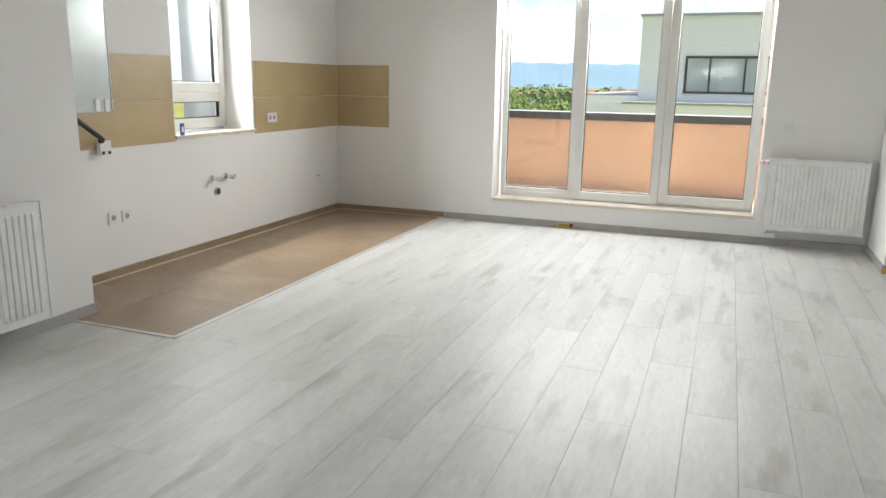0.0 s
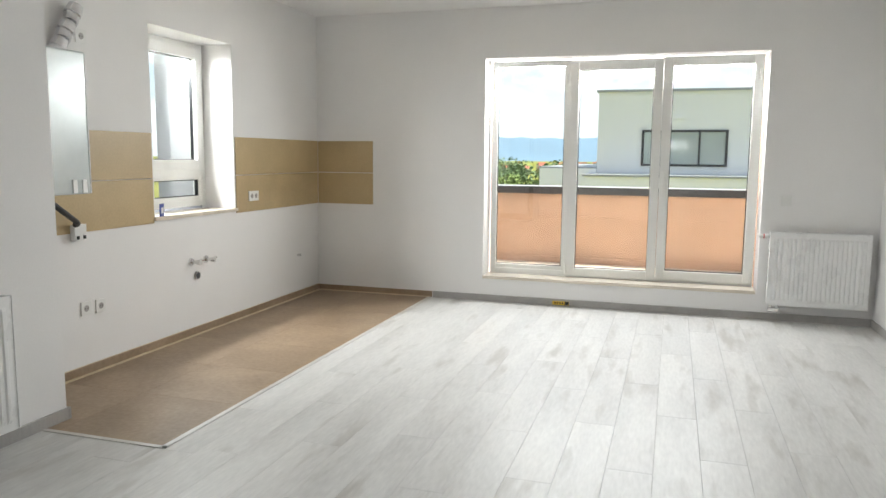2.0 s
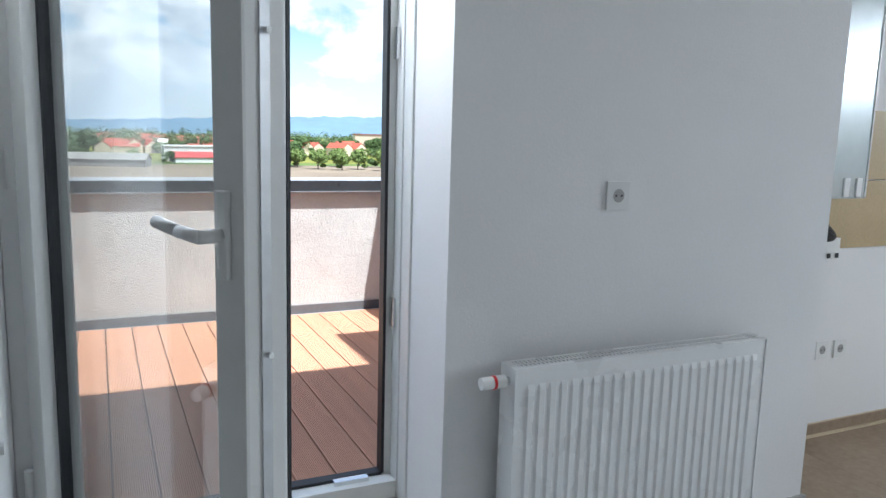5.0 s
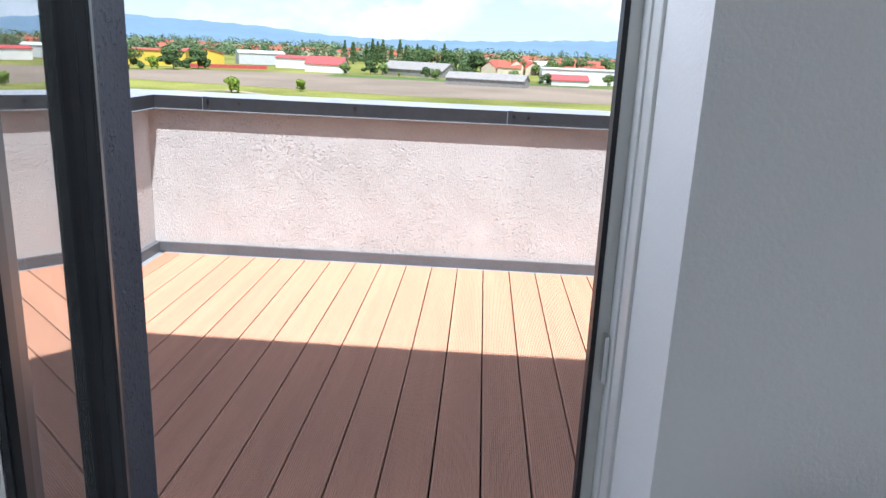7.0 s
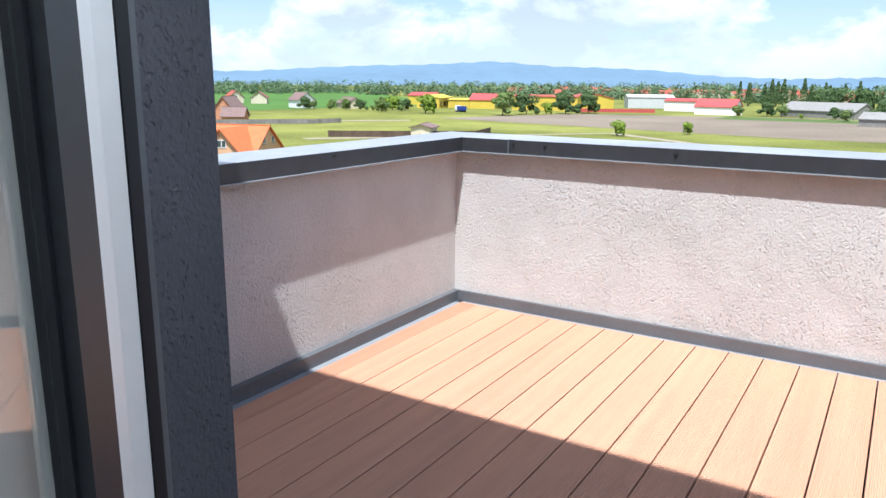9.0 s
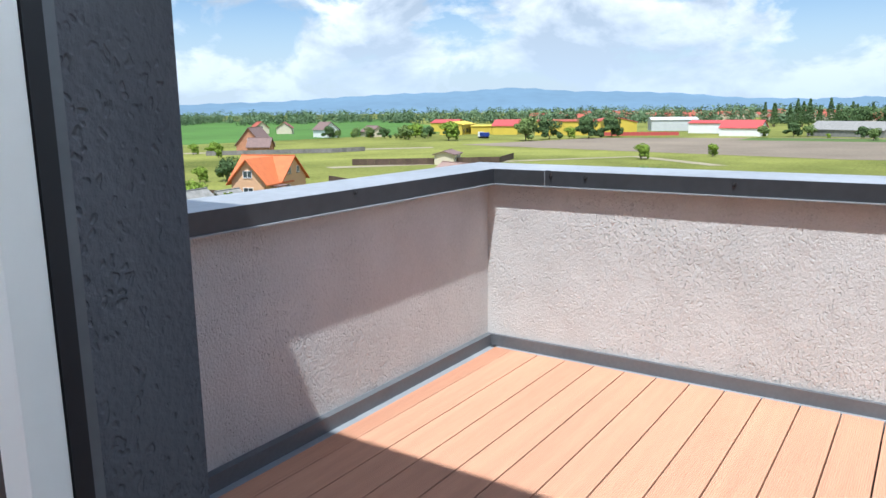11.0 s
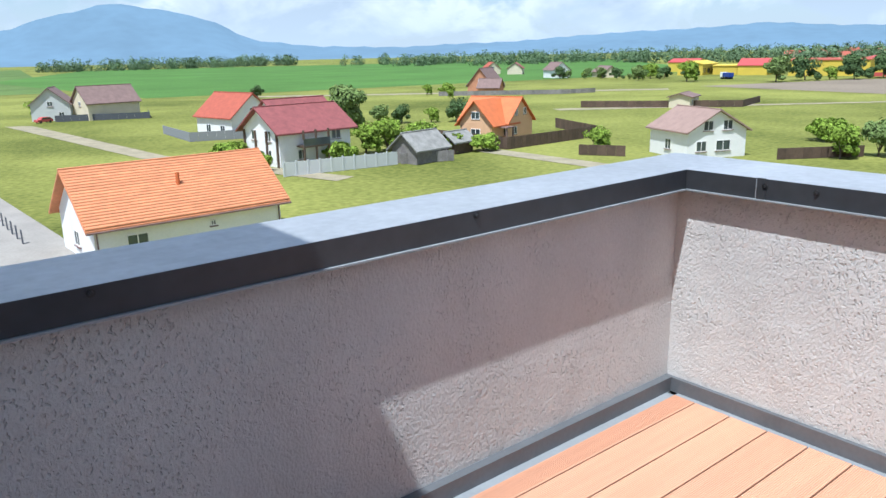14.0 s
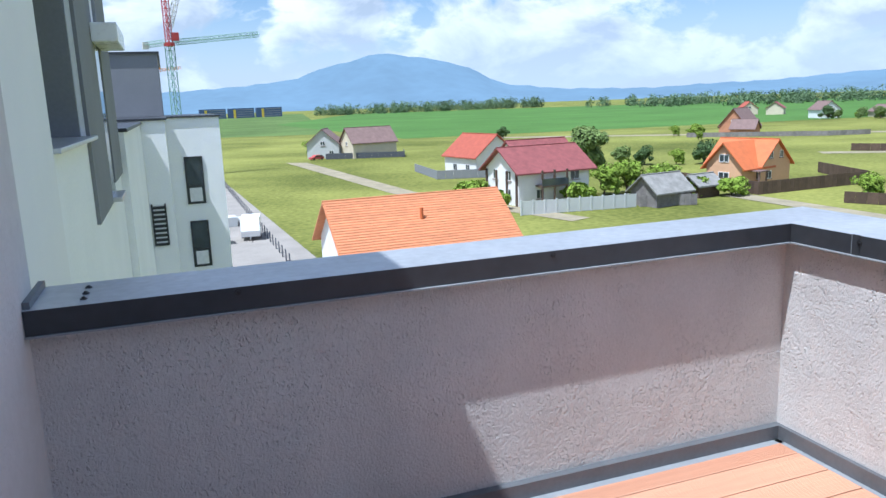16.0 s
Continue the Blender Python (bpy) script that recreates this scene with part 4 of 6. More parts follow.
part("pane", boxes((-2.14, -9.1, 1.27, -2.12, -5.8, 3.5)), WINDARK, rec)
part("window_sill", boxes((-3.14, -9.4, 1.165, -2.2, -5.55, 1.215), bevel=0.01), STEEL, rec, "folded tin sill")
w2 = part("window", boxes((-3.035, -13.0, 0.1, -3.006, -11.9, 2.6)), WINDARK, block, "tall dark window strip")
part("window_sill", boxes((-3.2, -13.05, 0.02, -3.006, -11.85, 0.1), bevel=0.01), STEEL, w2, "folded tin sill")
part("awning_box", boxes((-3.45, -13.4, 2.62, -3.052, -11.4, 2.92), bevel=0.03), ENAMEL, block, "white outdoor unit under the roof")


def tall_window(parent, x0, z0, y):
    w = part("window", boxes((x0, y, z0, x0 + 0.07, y + 0.06, z0 + 2.05), (x0 + 0.69, y, z0, x0 + 0.76, y + 0.06, z0 + 2.05), (x0 + 0.07, y, z0, x0 + 0.69, y + 0.06, z0 + 0.07), (x0 + 0.07, y, z0 + 1.98, x0 + 0.69, y + 0.06, z0 + 2.05), (x0 + 0.07, y, z0 + 0.75, x0 + 0.69, y + 0.06, z0 + 0.82)), FRAME_D, parent, "anthracite window frame")
    part("pane", boxes((x0 + 0.07, y + 0.004, z0 + 0.07, x0 + 0.69, y + 0.02, z0 + 1.98)), WINDARK, w)
    part("curtain", boxes((x0 + 0.12, y + 0.021, z0 + 0.1, x0 + 0.64, y + 0.024, z0 + 0.7)), PAPER, w, "pale blind behind the glass")


wing = thing("apartment_wing", "white stucco apartment block with tall dark-framed windows", "building")
part("wall", boxes((-6.45, -46.0, ZG, 6.0, -32.0, 1.2)), STUCCO_W, wing)
part("wall", boxes((-3.45, -25.98, ZG, 6.0, -15.42, 1.1)), STUCCO_W, wing)
part("wall", boxes((-4.25, -31.98, ZG, 6.0, -26.0, 1.2)), STUCCO_W, wing)
part("parapet_cap", boxes((-6.52, -46.0, 1.2, 6.0, -31.93, 1.28)), COPING, wing, "black metal parapet cap")
part("parapet_cap", boxes((-3.52, -25.92, 1.1, 6.0, -15.42, 1.18)), COPING, wing, "black metal parapet cap")
part("parapet_cap", boxes((-4.32, -31.92, 1.2, 6.0, -25.93, 1.28)), COPING, wing, "black metal parapet cap")
part("penthouse", boxes((-4.2, -48.0, 1.29, 6.0, -36.0, 4.15)), STUCCO_G, wing, "grey stucco penthouse")
part("penthouse_cap", boxes((-4.3, -48.0, 4.15, 6.0, -35.9, 4.24)), COPING, wing)
for z in (-2.5, -5.3, -8.1):
    tall_window(wing, -5.6, z, -32.0)
gr = boxes((-4.0, -26.0, -3.2, -3.94, -25.95, -1.7), (-3.56, -26.0, -3.2, -3.5, -25.95, -1.7))
for i in range(9):
    box(gr, -3.94, -26.0, -3.2 + i * 0.165, -3.56, -25.95, -3.1 + i * 0.165)
part("vent_grille", gr, FRAME_D, wing, "dark louvred vent grille")

# grey neighbour beyond the balcony
nb = thing("neighbour_house", "light grey stucco penthouse above a white terrace", "building")
part("wall", boxes((-3.05, 26.0, 0.6, 12.0, 38.0, 3.5)), STUCCO_N, nb)
part("roof_cap", boxes((-3.12, 25.93, 3.5, 12.0, 38.0, 3.58)), FLASH_E, nb, "pale metal roof edge")
part("terrace_wall", boxes((-3.3, 24.6, ZG, 12.0, 25.9, 0.72)), STUCCO_W, nb, "white terrace parapet")
part("terrace_wall", boxes((-5.0, 25.95, ZG, -3.06, 38.0, 0.95)), STUCCO_W, nb, "white terrace parapet")
part("wall", boxes((-3.04, 25.92, ZG, 12.0, 38.0, 0.598)), STUCCO_LG, nb)
part("coping", boxes((-3.36, 24.54, 0.72, 12.0, 25.95, 0.78)), FLASH_E, nb)
part("coping", boxes((-5.06, 25.96, 0.95, -3.06, 38.0, 1.0)), FLASH_E, nb)
wn = part("window", boxes((-1.6, 25.95, 1.06, -1.52, 26.0, 2.25), (1.02, 25.95, 1.06, 1.10, 26.0, 2.25), (-1.52, 25.95, 1.06, 1.02, 26.0, 1.13), (-1.52, 25.95, 2.17, 1.02, 26.0, 2.25), (-0.86, 25.95, 1.13, -0.80, 26.0, 2.17), (0.2, 25.95, 1.13, 0.26, 26.0, 2.17)), FRAME_D, nb, "anthracite window frame")
part("pane", boxes((-1.52, 25.97, 1.13, 1.02, 25.99, 2.17)), WINLIGHT, wn)
part("wall_lamp", boxes((-0.5, 25.85, 2.6, -0.3, 26.0, 2.67), bevel=0.02), ENAMEL, nb)

# ---- the ground and its fields ----


def site(x, y):
    """Plan of the outskirts, spread from the terrace."""
    u, v = 1.35 * (x + 4.2), 1.35 * (y - 1.2)
    ca, sa = math.cos(radians(-1.3)), math.sin(radians(-1.3))
    return (-4.2 + ca * u - sa * v, 1.2 + sa * u + ca * v)


def sheet(name, pts, z, material, label, category):
    bm = bmesh.new()
    bm.faces.new([bm.verts.new((*site(*p), ZG + z * 0.2)) for p in pts])
    return structure(name, bm, material, label, category)


g = bmesh.new()
box(g, -3600, -3600, ZG - 1, 3600, 3600, ZG)
structure("ground", g, GRASS, "sunlit green and yellow meadow", "ground")
sheet("field_crop", [(-70, -230), (-330, -200), (-700, -600), (-200, -900), (-60, -500)], 0.25, CROP, "bright green crop field", "field")
sheet("field_dull", [(20, -330), (-60, -300), (-180, -1200), (60, -1200)], 0.2, CROP_D, "dull green field", "field")
sheet("field_ploughed", [(-200, -130), (-176, -20), (-190, 160), (-262, 160), (-285, -40), (-262, -110)], 0.25, PLOUGH, "brown ploughed field", "field")
sheet("verge", [(-258, -60), (-258, 160), (-272, 160), (-280, -60)], 0.35, CROP_D, "rough grass verge", "field")
sheet("pavement", [(-8.0, -40), (-13.5, -40), (-9.0, -124), (0, -124), (0, -40)], 0.3, CONCRETE, "pale concrete yard beside the block", "pavement")
sheet("dirt_road", [(-23, -155), (-27, -152), (-31.5, -90), (-40, -60), (-37.5, -59), (-28.5, -90)], 0.3, DIRT, "pale dirt track across the meadow", "road")
sheet("dirt_road_2", [(-60, -66), (-63, -67), (-63, -40), (-60, -40)], 0.3, DIRT, "pale dirt track beside the fence", "road")
sheet("dirt_road_3", [(-90, -205), (-92, -212), (-185, -130), (-180, -126)], 0.3, DIRT, "pale dirt track beyond the houses", "road")
sheet("dirt_road_4", [(-110, -100), (-112, -104), (-170, -60), (-150, -35), (-148, -38), (-166, -60)], 0.3, DIRT, "broken pale rubble track", "road")

# ---- houses ----


def glazed(parent, face, u, z, w, h, L, W):
    """A framed window on one face of a house: +x, -x, +y or -y."""
    s = 1 if face[0] == "+" else -1
    def q(u0, z0, u1, z1, d0, d1):
        a, b = sorted((d0 * s, d1 * s))
        if face[1] == "x":
            return (L / 2 * s + a, u0, z0, L / 2 * s + b, u1, z1)
        return (u0, W / 2 * s + a, z0, u1, W / 2 * s + b, z1)
    f = part("window", boxes(q(u - w / 2, z, u - w / 2 + 0.09, z + h, 0, 0.07), q(u + w / 2 - 0.09, z, u + w / 2, z + h, 0, 0.07), q(u - w / 2 + 0.09, z, u + w / 2 - 0.09, z + 0.09, 0, 0.07), q(u - w / 2 + 0.09, z + h - 0.09, u + w / 2 - 0.09, z + h, 0, 0.07), q(u - 0.04, z + 0.09, u + 0.04, z + h - 0.09, 0, 0.06)), WALL_W, parent, "white window frame")
    part("pane", boxes(q(u - w / 2 + 0.09, z + 0.09, u + w / 2 - 0.09, z + h - 0.09, 0, 0.03)), WINDARK, f)
    part("window_sill", boxes(q(u - w / 2 - 0.1, z - 0.1, u + w / 2 + 0.1, z, 0, 0.16)), ROOF_BR, f)


def gable_roof(parent, L, W, eave, ridge, over, material, thick=0.22, off=0.0, label=""):
    k = (ridge - eave) / (W / 2)
    for s in (1, -1):
        y1 = s * (W / 2 + over)
        z1 = eave - k * over
        bm = extrude_outline(bmesh.new(), [(off, ridge + 0.02), (off + y1, z1), (off + y1, z1 + thick), (off, ridge + thick + 0.02)], "x", -L / 2 - over, L / 2 + over)
        part("roof", bm, material, parent, label)
    bm = boxes((-L / 2 - over, off - 0.15, ridge + thick - 0.06, L / 2 + over, off + 0.15, ridge + thick + 0.1), bevel=0.04)
    part("ridge_cap", bm, material, parent)


def gable_house(xy, rot, L, W, eave, ridge, roof, wall, label, windows=(), over=0.55, chimney=None, z=ZG):
    x, y = site(*xy)
    h = thing("house", label, "house", pose(x, y, z, 0, 0, rot), group="houses beyond the terrace")
    part("wall", extrude_outline(bmesh.new(), [(-W / 2, 0), (W / 2, 0), (W / 2, eave), (0, ridge), (-W / 2, eave)], "x", -L / 2, L / 2), wall, h)
    gable_roof(h, L, W, eave, ridge, over, roof)
    for q in windows:
        glazed(h, *q, L, W)
    if chimney:
        c = part("chimney", boxes((chimney[0] - 0.3, chimney[1] - 0.3, eave, chimney[0] + 0.3, chimney[1] + 0.3, ridge + 0.9)), WALL_BR, h)
        part("chimney_cap", boxes((chimney[0] - 0.4, chimney[1] - 0.4, ridge + 0.9, chimney[0] + 0.4, chimney[1] + 0.4, ridge + 1.0)), ROOF_G, c)
    return h


# nearest: long orange tiled roof
NEAR_EAVE, NEAR_RIDGE = 3.45, 7.0
near = gable_house((-18.4, -46.2), 1.5, 15.6, 9.4, NEAR_EAVE, NEAR_RIDGE, ROOF_O, WALL_W, "white house with a long orange tiled roof",
                   [("+y", 4.6, 1.1, 1.7, 1.2), ("+y", -1.6, 1.9, 0.5, 0.5), ("+x", 0.0, 1.0, 1.4, 1.3)], over=0.7)
part("gutter", boxes((-8.5, 5.4, NEAR_EAVE - 0.56, 8.5, 5.56, NEAR_EAVE - 0.42), bevel=0.03), ROOF_BR, near, "dark brown gutter")
for x in (-7.6, 7.6):
    part("downpipe", cyl(bmesh.new(), (x, 4.82, 0), (x, 4.82, NEAR_EAVE - 0.45), 0.06), ROOF_BR, near)
part("roof_vent", cyl(bmesh.new(), (0.2, 2.6, 4.9), (0.2, 2.6, 6.35), 0.16), ROOF_B, near, "orange roof vent pipe")
slope = Vector((0, 4.7, NEAR_EAVE - NEAR_RIDGE)).normalized()
for i in range(21):
    u = 0.15 + i * 0.31
    p0 = Vector((0, 0.05, NEAR_RIDGE + 0.275)) + slope * u
    q0 = p0 + slope * 0.30
    bm = extrude_outline(bmesh.new(), [(p0.y, p0.z - 0.06), (q0.y, q0.z - 0.04), (q0.y, q0.z + 0.075), (p0.y, p0.z + 0.02)], "x", -8.46, 8.46)
    part("roof_course", bm, ROOF_O, near)

peach = gable_house((-71.5, -75.0), 105, 10.0, 8.6, 3.4, 7.2, ROOF_B, WALL_P, "peach plastered house with a bright orange roof",
                    [("+x", -2.0, 1.0, 1.6, 1.3), ("+x", 1.6, 4.3, 1.0, 1.2), ("+x", -1.4, 4.3, 1.0, 1.2), ("+y", 3.2, 1.0, 1.5, 1.3), ("+y", -3.6, 1.0, 1.5, 1.3), ("-y", 0.0, 1.0, 1.5, 1.3), ("-y", 4.0, 1.0, 1.3, 1.3)])
wingp = part("cross_gable", extrude_outline(bmesh.new(), [(-2.3, 0), (4.3, 0), (4.3, 3.5), (1.0, 7.0), (-2.3, 3.5)], "y", -8.4, 0.0), WALL_P, peach, "peach cross gable")
for sd in (1, -1):
    bm = extrude_outline(bmesh.new(), [(1.0, 7.05), (1.0 + sd * 4.1, 2.72), (1.0 + sd * 4.1, 2.94), (1.0, 7.28)], "y", -9.0, 0.0)
    part("roof", bm, ROOF_B, wingp)
for u0, u1, h0, h1 in ((0.1, 1.9, 4.0, 5.3), (0.0, 2.0, 1.0, 2.4)):
    f = part("window", boxes((u0, -8.5, h0, u0 + 0.1, -8.4, h1), (u1 - 0.1, -8.5, h0, u1, -8.4, h1), (u0 + 0.1, -8.5, h0, u1 - 0.1, -8.4, h0 + 0.1), (u0 + 0.1, -8.5, h1 - 0.1, u1 - 0.1, -8.4, h1), ((u0 + u1) / 2 - 0.05, -8.49, h0 + 0.1, (u0 + u1) / 2 + 0.05, -8.4, h1 - 0.1)), WALL_W, peach, "white window frame")
    part("pane", boxes((u0 + 0.1, -8.45, h0 + 0.1, u1 - 0.1, -8.4, h1 - 0.1)), WINDARK, f)
part("porch", boxes((4.3, -6.6, 0, 6.4, -4.4, 0.3), (6.1, -6.6, 0.3, 6.3, -6.4, 2.5), (6.1, -4.6, 0.3, 6.3, -4.4, 2.5), (4.3, -6.8, 2.5, 6.6, -4.3, 2.7)), ROOF_BR, peach, "dark timber porch")

red = gable_house((-41.5, -74.5), 6, 12.5, 9.5, 5.2, 8.2, ROOF_R, WALL_W, "white two-storey house with a dark red roof",
                  [("+y", -3.6, 3.3, 1.7, 1.4), ("+y", -3.9, 0.8, 1.6, 1.5), ("+y", 2.6, 0.9, 1.4, 1.4), ("+x", 1.8, 0.9, 1.6, 1.5), ("+x", -1.8, 3.6, 1.4, 1.5), ("+x", 2.0, 3.6, 1.4, 1.5)], over=0.9)
bm = boxes((-1.2, 4.76, 2.7, 3.4, 6.6, 2.95))
for x in (-1.1, 1.1, 3.2):
    box(bm, x, 6.35, 0, x + 0.22, 6.6, 2.7)
    box(bm, x, 6.35, 3.9, x + 0.22, 6.6, 5.2)
part("balcony", bm, WOOD_D, red, "dark timber balcony")
part("balcony_rail", boxes((-1.2, 6.5, 2.95, 3.4, 6.58, 3.95)), WINDARK, red)
for y in (-4.4, -1.4, 1.6, 4.3):
    part("timber_post", boxes((6.26, y - 0.16, 0, 6.5, y + 0.16, 5.0)), WOOD_D, red, "dark timber post")
redb = gable_house((-46.0, -84.0), 6, 11.0, 9.0, 5.0, 8.4, ROOF_R, WALL_W, "white house with a plum red roof", [("+x", 0, 3.0, 1.6, 1.4)])
rust = gable_house((-47.5, -107.0), 100, 12.5, 10.0, 4.2, 8.3, ROOF_RO, WALL_W, "white house with a rust red roof behind a grey fence",
                   [("+x", 0.0, 1.0, 2.0, 1.6), ("+x", 0.0, 4.4, 1.4, 1.3), ("-x", 0, 1, 1.5, 1.4), ("-y", -2.0, 1.0, 1.6, 1.5), ("-y", 3.0, 1.0, 1.6, 1.5)])
white = gable_house((-75.5, -46.5), 68, 9.6, 9.6, 3.9, 6.6, ROOF_PK, WALL_W, "white two-storey house with a faded pink roof",
                    [("+x", -2.6, 1.0, 1.7, 1.5), ("+x", 1.0, 1.0, 2.4, 1.5), ("+x", -1.6, 3.9, 1.6, 1.4), ("+x", 1.6, 3.9, 1.6, 1.4), ("+y", -2.6, 1.0, 1.5, 1.5), ("+y", 2.0, 1.0, 1.5, 1.5), ("-y", 0, 1.0, 1.5, 1.5), ("+y", 0.5, 3.0, 1.0, 1.3)])
gable_house((-33.5, -166.0), 70, 11.0, 9.5, 4.4, 8.4, ROOF_BR, STUCCO_LG, "grey house with a brown roof standing alone in the meadow", [("+x", 0, 3.8, 1.4, 1.3), ("+x", 2.5, 1, 1.4, 1.3), ("-y", 2, 1, 1.5, 1.3)])
gable_house((-42.0, -160.0), 10, 14.0, 9.5, 4.6, 8.6, ROOF_BR, WALL_C, "cream house with a brown roof standing alone in the meadow", [("+x", 0, 3.6, 1.2, 1.2)])
gable_house((-147.0, -165.0), 30, 15.0, 10.0, 3.0, 9.0, ROOF_BR, WALL_BR, "brick house with a steep brown roof", [("+x", 0, 3.8, 1.4, 1.3), ("+y", 3, 1.0, 1.6, 1.3)])
gable_house((-141.0, -156.0), 120, 8.0, 6.0, 2.6, 5.4, ROOF_BR, WALL_BR, "small brick annexe with a brown roof")
gable_house((-235.0, -222.0), 70, 13.0, 10.0, 4.5, 8.5, ROOF_BR, WALL_W, "white house with a brown roof far off", [("+x", 0, 4.0, 1.5, 1.4), ("+x", -2, 1.0, 1.5, 1.4), ("+x", 2, 1, 1.5, 1.4)])
gable_house((-258.0, -290.0), 60, 13.0, 10.0, 4.0, 8.0, ROOF_RO, WALL_C, "cream house with a red roof far off", [("+x", 0, 3.8, 1.5, 1.4)])
gable_house((-262.0, -276.0), 40, 13.0, 10.0, 4.0, 7.5, ROOF_R, WALL_C, "cream house with a dark red roof far off")
gable_house((-247.0, -206.0), 60, 18.0, 9.0, 3.0, 6.0, ROOF_BR, WALL_C, "low house with a dark brown roof far off")
gable_house((-50.8, -64.2), 10, 6.5, 5.0, 2.2, 4.2, ROOF_G, WOOD_G, "weathered grey shed with a sagging roof")
gable_house((-58.0, -67.0), 10, 4.5, 3.5, 2.0, 3.2, ROOF_G, WOOD_D, "small dark wooden garden shed")
small = gable_house((-131.0, -87.0), 20, 9.0, 5.5, 2.8, 3.6, ROOF_BR, WALL_C, "low cream cabin with a flat brown roof", [("+y", -2.4, 0.9, 1.3, 1.2), ("+y", 0, 0.9, 1.0, 1.6), ("+y", 2.4, 0.9, 1.3, 1.2)])

# the unfinished brick house
raw = thing("building_shell", "unfinished orange brick house shell without a roof", "building", pose(*site(-84, -22), ZG, 0, 0, 12))
for k in range(6):
    for y0 in (-6.0, 5.6):
        part("brick_pier", boxes((-9 + k * 3.16, y0, 0, -6.8 + k * 3.16, y0 + 0.4, 3.0)), WALL_BR, raw)
        if k < 5:
            part("parapet_wall", boxes((-6.8 + k * 3.16, y0 + 0.05, 0, -5.84 + k * 3.16, y0 + 0.35, 0.9 if k % 2 else 0.1)), WALL_BR, raw)
for x0 in (-9.0, 8.6):
    for k in range(3):
        part("brick_pier", boxes((x0, -5.6 + k * 4.2, 0, x0 + 0.4, -2.8 + k * 4.2, 3.0)), WALL_BR, raw)
for x0 in (-3.0, 3.0):
    part("inner_wall", boxes((x0, -5.6, 0, x0 + 0.3, 5.6, 3.0)), WALL_BR, raw)
part("formwork_slab", boxes((-9.1, -6.1, 3.31, -3.2, 6.1, 3.5)), WALL_C, raw, "pale plywood formwork slab")
part("formwork_slab", boxes((0.4, -6.1, 3.31, 3.4, 2.0, 3.5)), WALL_C, raw, "pale plywood formwork slab")
for q in ((-9.05, -6.05, 3.0, 9.05, -5.6, 3.3), (-9.05, 5.6, 3.0, 9.05, 6.05, 3.3), (-9.05, -5.6, 3.0, -8.6, 5.6, 3.3), (8.6, -5.6, 3.0, 9.05, 5.6, 3.3)):
    part("ring_beam", boxes(q), CONCRETE, raw)
for i in range(6):
    part("post", boxes((-8 + i * 3.2, 5.7, 3.3, -7.8 + i * 3.2, 5.9, 5.0)), WOOD_G, raw)

# ---- sheds, halls and far blocks ----


def hall(xy, rot, L, W, H, wall, roof, label, bays=0, rise=1.4):
    x, y = site(*xy)
    h = thing("industrial_hall", label, "industrial building", pose(x, y, ZG, 0, 0, rot), group="industrial halls far off")
    part("wall", extrude_outline(bmesh.new(), [(-W / 2, 0), (W / 2, 0), (W / 2, H), (0, H + rise), (-W / 2, H)], "x", -L / 2, L / 2), wall, h)
    for s in (1, -1):
        part("roof", extrude_outline(bmesh.new(), [(0, H + rise + 0.05), (s * (W / 2 + 0.4), H), (s * (W / 2 + 0.4), H + 0.35), (0, H + rise + 0.4)], "x", -L / 2 - 0.4, L / 2 + 0.4), roof, h)
    for i in range(bays):
        u = -L / 2 + (i + 0.5) * L / bays
        part("window", boxes((u - L / bays * 0.3, W / 2, 1.0, u + L / bays * 0.3, W / 2 + 0.1, 3.6)), WINDARK, h)
    return h


hall((-282, -186), 14, 26, 14, 5.6, WALL_Y, WALL_Y, "yellow sheet-metal hall with a gabled front", 4, rise=1.8)
hall((-289, -176), 104, 13, 16, 4.6, WALL_Y, WALL_Y, "low yellow sheet-metal hall", 3, rise=0.5)
hall((-312, -212), 102, 18, 18, 5.8, WALL_Y, REDSHEET, "yellow hall with a bright red roof", 3, rise=2.0)
hall((-287, -163), 105, 15, 16, 4.8, WALL_Y, REDSHEET, "yellow hall with a broad red roof", 3, rise=3.4)
hall((-288, -134), 105, 36, 16, 7.4, WALL_Y, ROOF_RO, "long bright yellow sheet-metal hall", 8, rise=0.8)
hall((-314, -126), 37, 30, 20, 6.3, WALL_Y, REDSHEET, "yellow hall with a low gabled front", 5, rise=2.4)
hall((-352, -112), 116, 28, 18, 6.6, STUCCO_LG, STUCCO_LG, "pale grey sheet-metal hall", 8)
hall((-322, -86), 82, 22, 10, 5.4, WALL_W, REDSHEET, "long white hall with red trim", 8)
hall((-296, -67), 84, 20, 12, 3.8, WALL_W, REDSHEET, "white low house with a red roof", 5, rise=3.8)
hall((-300, -31), 62, 38, 16, 3.0, ROOF_G, ROOF_G, "long weathered grey barn", 0, rise=3.8)
hall((-244, -3), 76, 34, 12, 2.6, ROOF_G, ROOF_G, "low weathered grey barn roof", 0, rise=2.4)
hall((-290, 30), 92, 38, 12, 7.0, WALL_W, STUCCO_LG, "long white office building far off", 11, rise=0.4)
hall((-274, 25), 98, 18, 9, 2.3, WALL_W, REDSHEET, "low white building with a red roof", 6, rise=2.4)
x, y = site(-420, 23)
dome = bmesh.new()
extrude_outline(dome, [(-13 * math.cos(a * math.pi / 10), 9 * math.sin(a * math.pi / 10)) for a in range(11)], "x", -14, 14)
solid("arched_hall", dome, WALL_W, "white arched tent hall", "industrial building", pose(x, y, ZG - 0.5, 0, 0, 40))
part_red = thing("red_fence", "long bright red sheet fence before the halls", "fence", pose(*site(-287, -105), ZG, 0, 0, 115))
